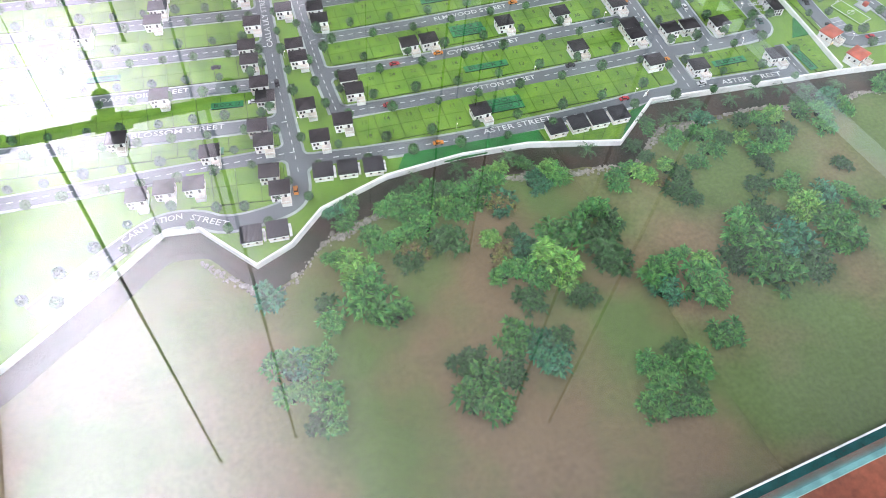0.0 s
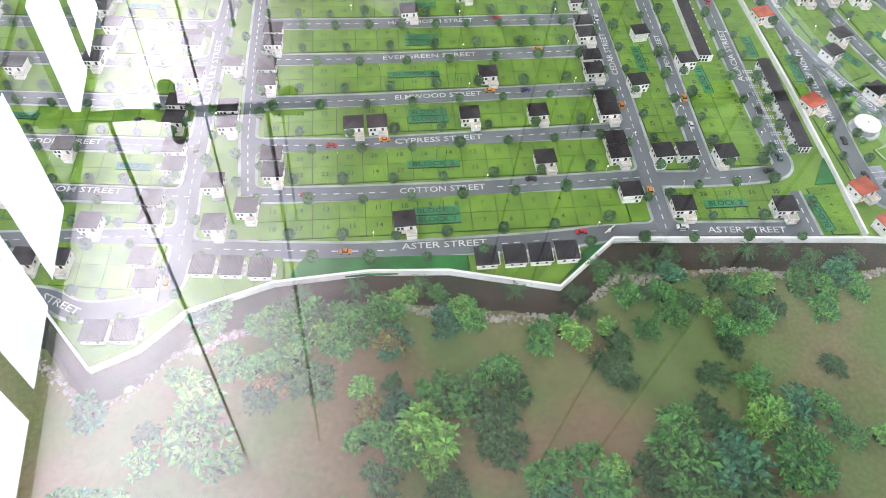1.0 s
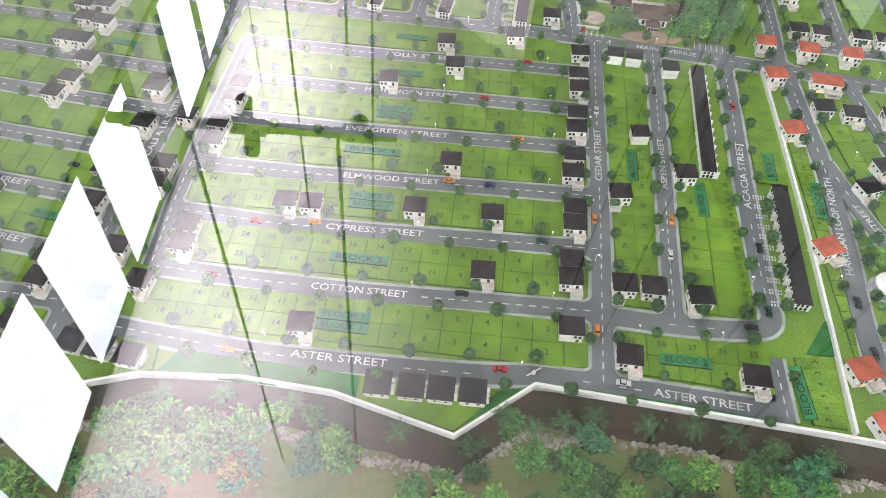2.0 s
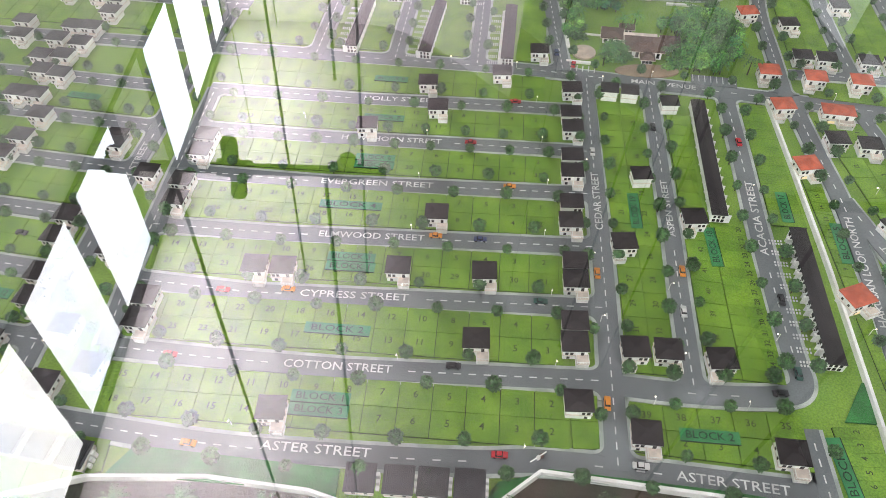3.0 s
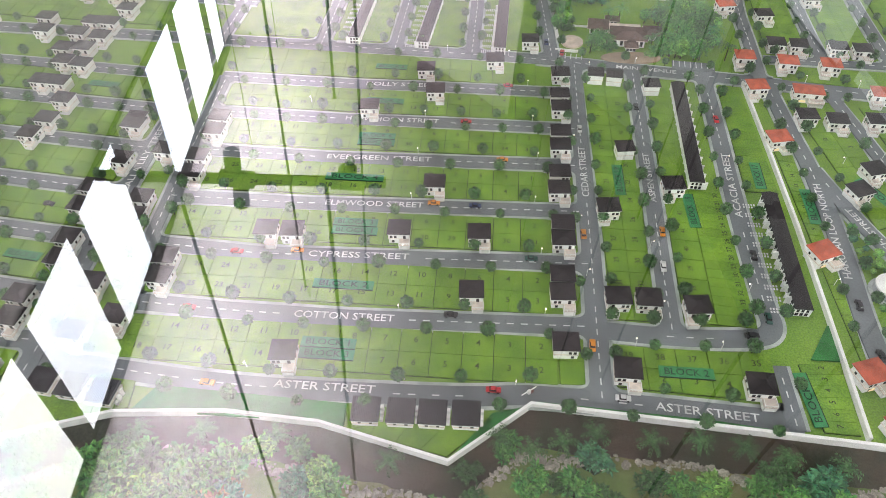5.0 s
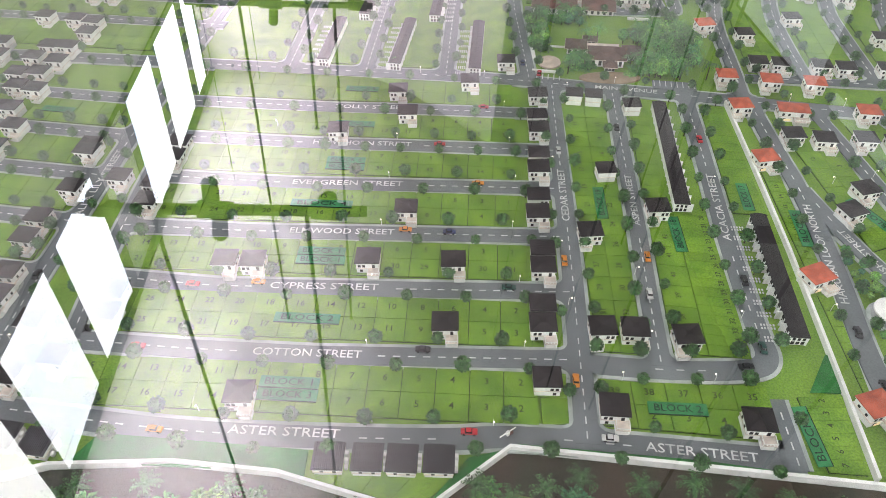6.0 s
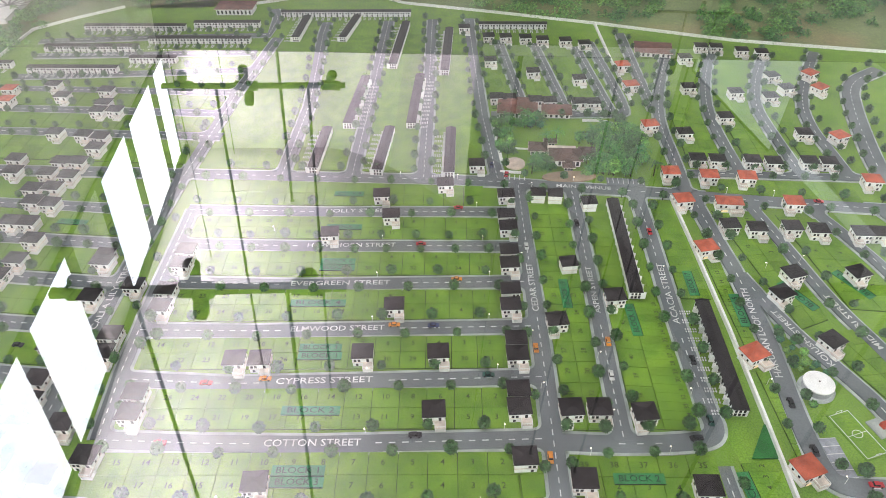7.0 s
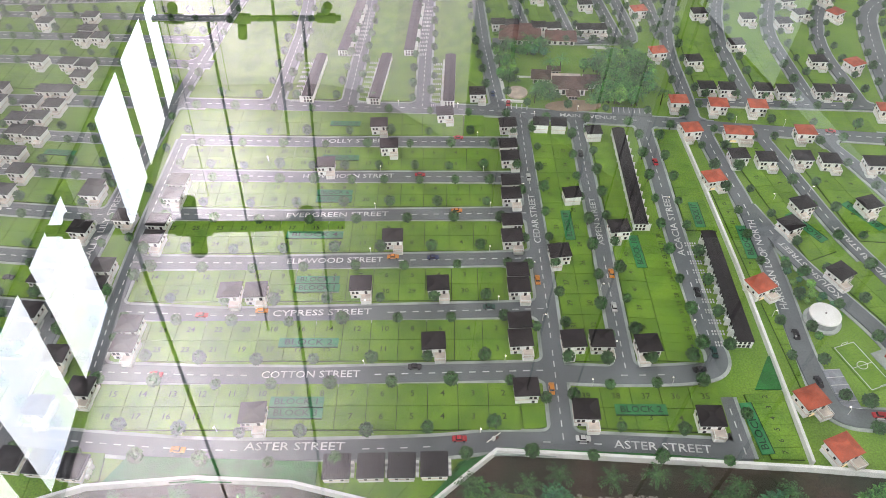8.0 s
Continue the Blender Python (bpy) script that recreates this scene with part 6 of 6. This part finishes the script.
PALMS = [palm_mesh(s) for s in (21, 22)]
bm = bmesh.new()
tube(bm, (0, 0, -0.2), (0.03, 0, 1.0), 0.06, 0.035, 8)
PALM_TRUNK = mesh_of("trunk", bm, BARK)
for x, y in ((0.258, -0.107), (0.336, -0.110), (0.369, -0.115), (0.184, -0.114), (0.207, -0.125), (0.232, -0.116), (0.300, -0.112), (0.40, -0.122), (0.44, -0.128), (-0.05, -0.115), (0.01, -0.118), (0.10, -0.135), (-0.10, -0.118), (0.335, 0.505), (0.352, 0.512), (0.405, 0.520), (0.44, 0.44), (0.475, 0.42)):
    th = base("palm", pose(x, y, ground_z(x, y) if y < 0 else 0.0, 0, 0, rnd.uniform(0, 360)) @ Matrix.Diagonal((0.0145, 0.0145, 0.014 if y < 0 else 0.02, 1)), "small feathery model palm", "palm tree", "model palms")
    piece("fronds", PALMS[0] if y < 0 else rnd.choice(PALMS), th)
    piece("trunk", PALM_TRUNK, th)


def crown_mesh(seed, mat=None):
    """A dense round crown: a lumpy heart with leaves standing off it."""
    rnd = random.Random(seed)
    bm = bmesh.new()
    bmesh.ops.create_icosphere(bm, subdivisions=2, radius=0.0037, matrix=Matrix.Translation((0, 0, 0.0088)))
    shift = Vector((seed * 1.7, 0, 0))
    for v in bm.verts:
        out = v.co - Vector((0, 0, 0.0088))
        v.co = Vector((0, 0, 0.0088)) + out * (1 + 0.55 * noise.noise(out * 420 + shift))
    for _ in range(230):
        v = Vector((rnd.gauss(0, 1), rnd.gauss(0, 1), rnd.gauss(0, 1))).normalized()
        r = rnd.uniform(0.55, 1.0)
        p = Vector((v.x * r * 0.0048, v.y * r * 0.0048, 0.0088 + v.z * r * 0.0046))
        leaf(bm, p, v + Vector((rnd.uniform(-0.6, 0.6), rnd.uniform(-0.6, 0.6), rnd.uniform(-0.3, 0.6))), Vector((0, 0, 1)), 0.0020, 0.0009)
    return mesh_of("crown", bm, mat or LEAF_DARK)


CROWNS = [crown_mesh(s) for s in (31, 32, 33)]
bm = bmesh.new()
tube(bm, (0, 0, -0.001), (0.0002, 0, 0.0070), 0.0006, 0.0004, 6)
tube(bm, (0.0002, 0, 0.0055), (0.0022, 0.0006, 0.0090), 0.0004, 0.0002, 5)
tube(bm, (0.0002, 0, 0.0060), (-0.0018, -0.0010, 0.0095), 0.0004, 0.0002, 5)
TRUNK = mesh_of("trunk", bm, BARK)
FAR = []


def near_road(x, y, skip):
    for name, pts, width in ROADS:
        if name is skip:
            continue
        for (x0, y0), (x1, y1) in zip(pts, pts[1:]):
            d = Vector((x1 - x0, y1 - y0))
            t = max(0, min(1, ((x - x0) * d.x + (y - y0) * d.y) / max(d.length_squared, 1e-9)))
            if math.hypot(x - x0 - d.x * t, y - y0 - d.y * t) < width / 2 + 0.003:
                return True
    return False


TREES = []


def street_tree(x, y):
    if any(abs(x - a) < 0.011 and abs(y - b) < 0.011 for a, b in TREES):
        return
    TREES.append((x, y))
    s = rnd.uniform(0.8, 1.15)
    if len(TREES) > 330 or y > 0.62 or x < -0.36:
        FAR.append((x, y, s))
        return
    th = base("street_tree", pose(x, y, 0.0012, 0, 0, rnd.uniform(0, 360)) @ Matrix.Diagonal((s, s, s * rnd.uniform(0.9, 1.1), 1)), "small round dark green street tree", "tree", "street trees")
    piece("crown", rnd.choice(CROWNS), th)
    piece("trunk", TRUNK, th)


# step between the trees of a street and the first tree of its left and right side
TREE_LINES = dict(
    aster_street=(0.0540, 0.0450, 0.0210), cotton_street=(0.0530, 0.0480, 0.0155), cypress_street=(0.0530, 0.0080, 0.0245), elmwood_street=(0.0533, 0.0055, 0.0305),
    evergreen_street=(0.0540, 0.0095, 0.0270), hawthorn_street=(0.0415, 0.0150, 0.0235), loop_street=(0.0410, 0.0090, 0.0060), cedar_street=(0.0400, 0.0040, 0.0080),
    aspen_street=(0.0400, 0.0370, 0.0050), loop_north=(0.0400, 0.0190, 0.0140), diagonal_street=(0.0460, 0.0250, 0.0180))


def line_with_trees(k, step=0.0525):
    name, pts, width = ROADS[k]
    step, *starts = TREE_LINES.get(name, (step, 0.012, 0.012 + step / 2))
    for s, left in zip((1, -1), starts):
        for (x0, y0), (x1, y1) in zip(pts, pts[1:]):
            d = math.hypot(x1 - x0, y1 - y0)
            ux, uy = (x1 - x0) / d, (y1 - y0) / d
            while left < d:
                o = s * (width / 2 + 0.0042)
                x, y = x0 + ux * left - uy * o + rnd.uniform(-0.002, 0.002), y0 + uy * left + ux * o + rnd.uniform(-0.001, 0.001)
                if not near_road(x, y, name) and BX0 < x < BX1:
                    street_tree(x, y)
                left += step
            left -= d


for k in range(len(ROADS)):
    line_with_trees(k, 0.0525 if k < 11 else 0.040)
# trees of the club's garden
GARDEN = [crown_mesh(40, LEAF_MID), crown_mesh(41, LEAF_LIGHT), crown_mesh(42, LEAF_MID), crown_mesh(43, LEAF_BLUE), crown_mesh(44, LEAF_LIGHT)]


def garden_tree(x, y, s):
    """A leafy tree or a palm of the club garden."""
    if rnd.random() < 0.45:
        th = base("palm", pose(x, y, 0.0006, 0, 0, rnd.uniform(0, 360)) @ Matrix.Diagonal((0.012 * s, 0.012 * s, 0.013 * s, 1)), "feathery model palm in the club garden", "palm tree", "model palms")
        piece("fronds", rnd.choice(PALMS), th)
        piece("trunk", PALM_TRUNK, th)
        return
    th = base("garden_tree", pose(x, y, 0.0008, 0, 0, rnd.uniform(0, 360)) @ Matrix.Diagonal((s, s, s * rnd.uniform(0.9, 1.15), 1)), "leafy green tree in the club garden", "tree", "garden trees")
    piece("crown", rnd.choice(GARDEN), th)
    piece("trunk", TRUNK, th)


for _ in range(84):
    a, r = rnd.uniform(0, 2 * math.pi), math.sqrt(rnd.random())
    x, y = 0.425 + 0.052 * r * math.cos(a), 0.475 + 0.058 * r * math.sin(a)
    if math.hypot(x - 0.385, y - 0.475) > 0.024 and not near_road(x, y, None):
        garden_tree(x, y, rnd.uniform(1.2, 1.8))
for x0, x1, y0, y1, n in ((0.277, 0.340, 0.555, 0.578, 16), (0.264, 0.285, 0.485, 0.560, 14), (0.305, 0.331, 0.434, 0.464, 15), (0.384, 0.425, 0.425, 0.448, 14)):
    for _ in range(n):
        garden_tree(rnd.uniform(x0, x1), rnd.uniform(y0, y1), rnd.uniform(0.9, 1.4))


def garden_clump(x, y, r, kind):
    """A broad leafy tree of the club garden."""
    th = base("garden_tree", pose(x, y, 0.0006, 0, 0, rnd.uniform(0, 360)) @ Matrix.Diagonal((r, r, r * rnd.uniform(0.8, 1.0), 1)), "broad leafy tree in the club garden", "tree", "garden trees")
    piece("foliage", rnd.choice(KINDS[kind][1]), th)
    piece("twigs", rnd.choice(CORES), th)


for x, y, r, kind in ((0.324, 0.455, 0.019, 1), (0.314, 0.447, 0.013, 2), (0.332, 0.446, 0.012, 1), (0.396, 0.436, 0.016, 1), (0.381, 0.433, 0.011, 2), (0.411, 0.441, 0.014, 0), (0.402, 0.453, 0.013, 1),
                      (0.434, 0.471, 0.018, 1), (0.452, 0.486, 0.017, 2), (0.469, 0.501, 0.018, 2), (0.461, 0.527, 0.020, 2), (0.447, 0.511, 0.017, 1), (0.473, 0.461, 0.012, 0), (0.430, 0.496, 0.015, 1),
                      (0.418, 0.470, 0.014, 4), (0.445, 0.456, 0.012, 4), (0.471, 0.546, 0.014, 1), (0.480, 0.520, 0.013, 2), (0.279, 0.493, 0.013, 0), (0.271, 0.506, 0.012, 1), (0.286, 0.513, 0.011, 0),
                      (0.290, 0.573, 0.011, 0), (0.305, 0.569, 0.011, 1), (0.320, 0.567, 0.011, 0), (0.336, 0.566, 0.010, 1), (0.441, 0.592, 0.012, 0), (0.462, 0.576, 0.014, 0)):
    garden_clump(x, y, r, kind)


for x, y, r in ((0.528, 0.120, 0.8), (0.5245, 0.105, 0.75), (0.525, 0.090, 0.7), (0.5245, 0.071, 0.8), (0.538, 0.102, 0.8), (0.541, 0.086, 0.85), (0.536, 0.072, 0.95), (0.547, 0.070, 0.75), (0.531, 0.112, 0.5), (0.533, 0.094, 0.55),
                (0.530, 0.080, 0.6), (0.530, 0.066, 0.5), (0.542, 0.067, 0.55), (0.553, 0.060, 0.6), (0.555, 0.047, 0.5), (0.523, 0.022, 0.7)):
    th = base("garden_tree", pose(x, y, 0.0008, 0, 0, rnd.uniform(0, 360)) @ Matrix.Diagonal((r, r, r * 0.85, 1)), "small round green shrub beside the water tank", "shrub", "garden trees")
    piece("crown", rnd.choice(GARDEN), th)
    piece("trunk", TRUNK, th)


def scatter(name, spots, meshes, mat, label, category):
    """Many far plants in one mesh."""
    verts, faces = [], []
    for x, y, z, s in spots:
        me = rnd.choice(meshes)
        a = rnd.uniform(0, 2 * math.pi)
        ca, sa, k = math.cos(a) * s, math.sin(a) * s, len(verts)
        verts += [(x + v.co.x * ca - v.co.y * sa, y + v.co.x * sa + v.co.y * ca, z + v.co.z * s) for v in me.vertices]
        faces += [[k + i for i in p.vertices] for p in me.polygons]
    me = bpy.data.meshes.new(name)
    me.from_pydata(verts, [], faces)
    me.materials.append(mat)
    return tagged(new(name, me), label, category, kind="stuff")


scatter("far_trees", [(x, y, 0.001, s) for x, y, s in FAR], CROWNS, LEAF_DARK, "far dark green street trees", "trees")
woods = []
while len(woods) < 620:
    x, y = rnd.uniform(BX0 + 0.02, BX1 - 0.02), rnd.uniform(0.62, BY1 - 0.02)
    ny = line_y(NORTH_LINE[:15][::-1], x) if -0.638 < x < 1.3 else 0.4
    if y > ny + 0.012 and not (x < -0.70 and y > 1.03) and noise.noise((x * 5, y * 5, 9)) > -0.12:
        woods.append((x, y, ground_z(x, y), rnd.uniform(0.018, 0.034)))
simple = [bush_mesh("foliage", LEAF_MID, s, clumps=24, leaves=13, long=0.20, wide=0.06) for s in (51, 52, 53)]
scatter("far_woods", woods[:300], simple, LEAF_MID, "green woods beyond the estate wall", "woods")
scatter("far_woods", woods[300:], simple, LEAF_LIGHT, "light green woods beyond the estate wall", "woods")


# ---- street lamps ----
def street_lamp(x, y, a):
    th = base("street_lamp", pose(x, y, 0.0010, 0, 0, a), "tiny white street lamp with a lit bulb", "street lamp", "model street lamps")
    bm = bmesh.new()
    tube(bm, (0, 0, 0), (0, 0, 0.0095), 0.00030, 0.00022, 6)
    tube(bm, (0, 0, 0.0095), (0.0022, 0, 0.0102), 0.00022, 0.00018, 6)
    part("pole", bm, WALL_WHITE, th)
    bm = bmesh.new()
    bmesh.ops.create_icosphere(bm, subdivisions=1, radius=0.0007, matrix=Matrix.Translation((0.0022, 0, 0.0098)))
    part("bulb", bm, BULB, th)


for x, y, a in ((0.225, 0.082, 270), (0.092, 0.083, 270), (0.225, 0.010, 270), (0.094, 0.010, 270), (0.222, 0.153, 270), (0.094, 0.155, 270), (0.096, 0.227, 270), (0.228, 0.222, 270), (0.266, 0.055, 0), (0.264, 0.125, 0), (0.267, 0.252, 0), (0.330, 0.092, 0), (0.328, 0.020, 0), (0.412, 0.042, 180),
                (0.30, -0.023, 90), (0.372, -0.024, 90), (0.197, -0.064, 270), (0.105, -0.062, 270), (-0.03, -0.054, 270), (0.225, 0.288, 270), (0.10, 0.295, 270), (0.222, 0.358, 270), (0.43, 0.22, 0), (0.30, 0.395, 90), (0.36, 0.41, 270), (0.50, 0.36, 90), (0.56, 0.37, 90), (0.62, 0.36, 90),
                (0.503, 0.20, 0), (0.555, 0.22, 180), (0.60, 0.23, 0), (0.49, 0.05, 0), (0.515, -0.06, 90), (-0.04, 0.32, 270), (-0.20, 0.13, 0), (-0.207, 0.01, 0), (-0.235, -0.10, 90), (0.0, 0.445, 270), (0.12, 0.435, 270), (0.20, 0.425, 270)):
    street_lamp(x, y, a)

# ---- stones of the creek bank ----
bank = base("creek_bank", pose(0, 0, 0), "rough line of pale stones along the creek", "stones")
STONES = []
for s in range(4):
    r = random.Random(70 + s)
    bm = bmesh.new()
    bmesh.ops.create_icosphere(bm, subdivisions=1, radius=1)
    for v in bm.verts:
        v.co *= r.uniform(0.7, 1.2)
        v.co.z *= 0.6
    STONES.append(mesh_of("stone", bm, STONE))
for n in range(260):
    x = -0.33 + 0.80 * n / 260 + rnd.uniform(-0.003, 0.003)
    d = 0.036 + 0.005 * math.sin(x * 34) + 0.003 * math.sin(x * 90) + rnd.gauss(0, 0.0028)
    y = line_y(WALL_LINE, x) - d
    r = 0.0010 + 0.0028 * rnd.random() ** 2
    piece("stone", rnd.choice(STONES), bank, pose(x, y, ground_z(x, y) + 0.0006, 0, 0, rnd.uniform(0, 360)) @ Matrix.Diagonal((r * rnd.uniform(1, 1.7), r, r, 1)))

small_stones = []
for n in range(2400):
    x = rnd.uniform(-0.34, 0.62)
    if noise.noise((x * 9, 5.0, 0.0)) > -0.25:
        y = line_y(WALL_LINE, x) - 0.037 - 0.005 * math.sin(x * 34) - 0.003 * math.sin(x * 90) - rnd.gauss(0, 0.0030)
        small_stones.append((x, y, ground_z(x, y) + 0.0005, 0.0006 + 0.0018 * rnd.random() ** 2))
scatter("bank_stones", small_stones, STONES, STONE, "rough pale rubble of small stones along the creek", "stones")
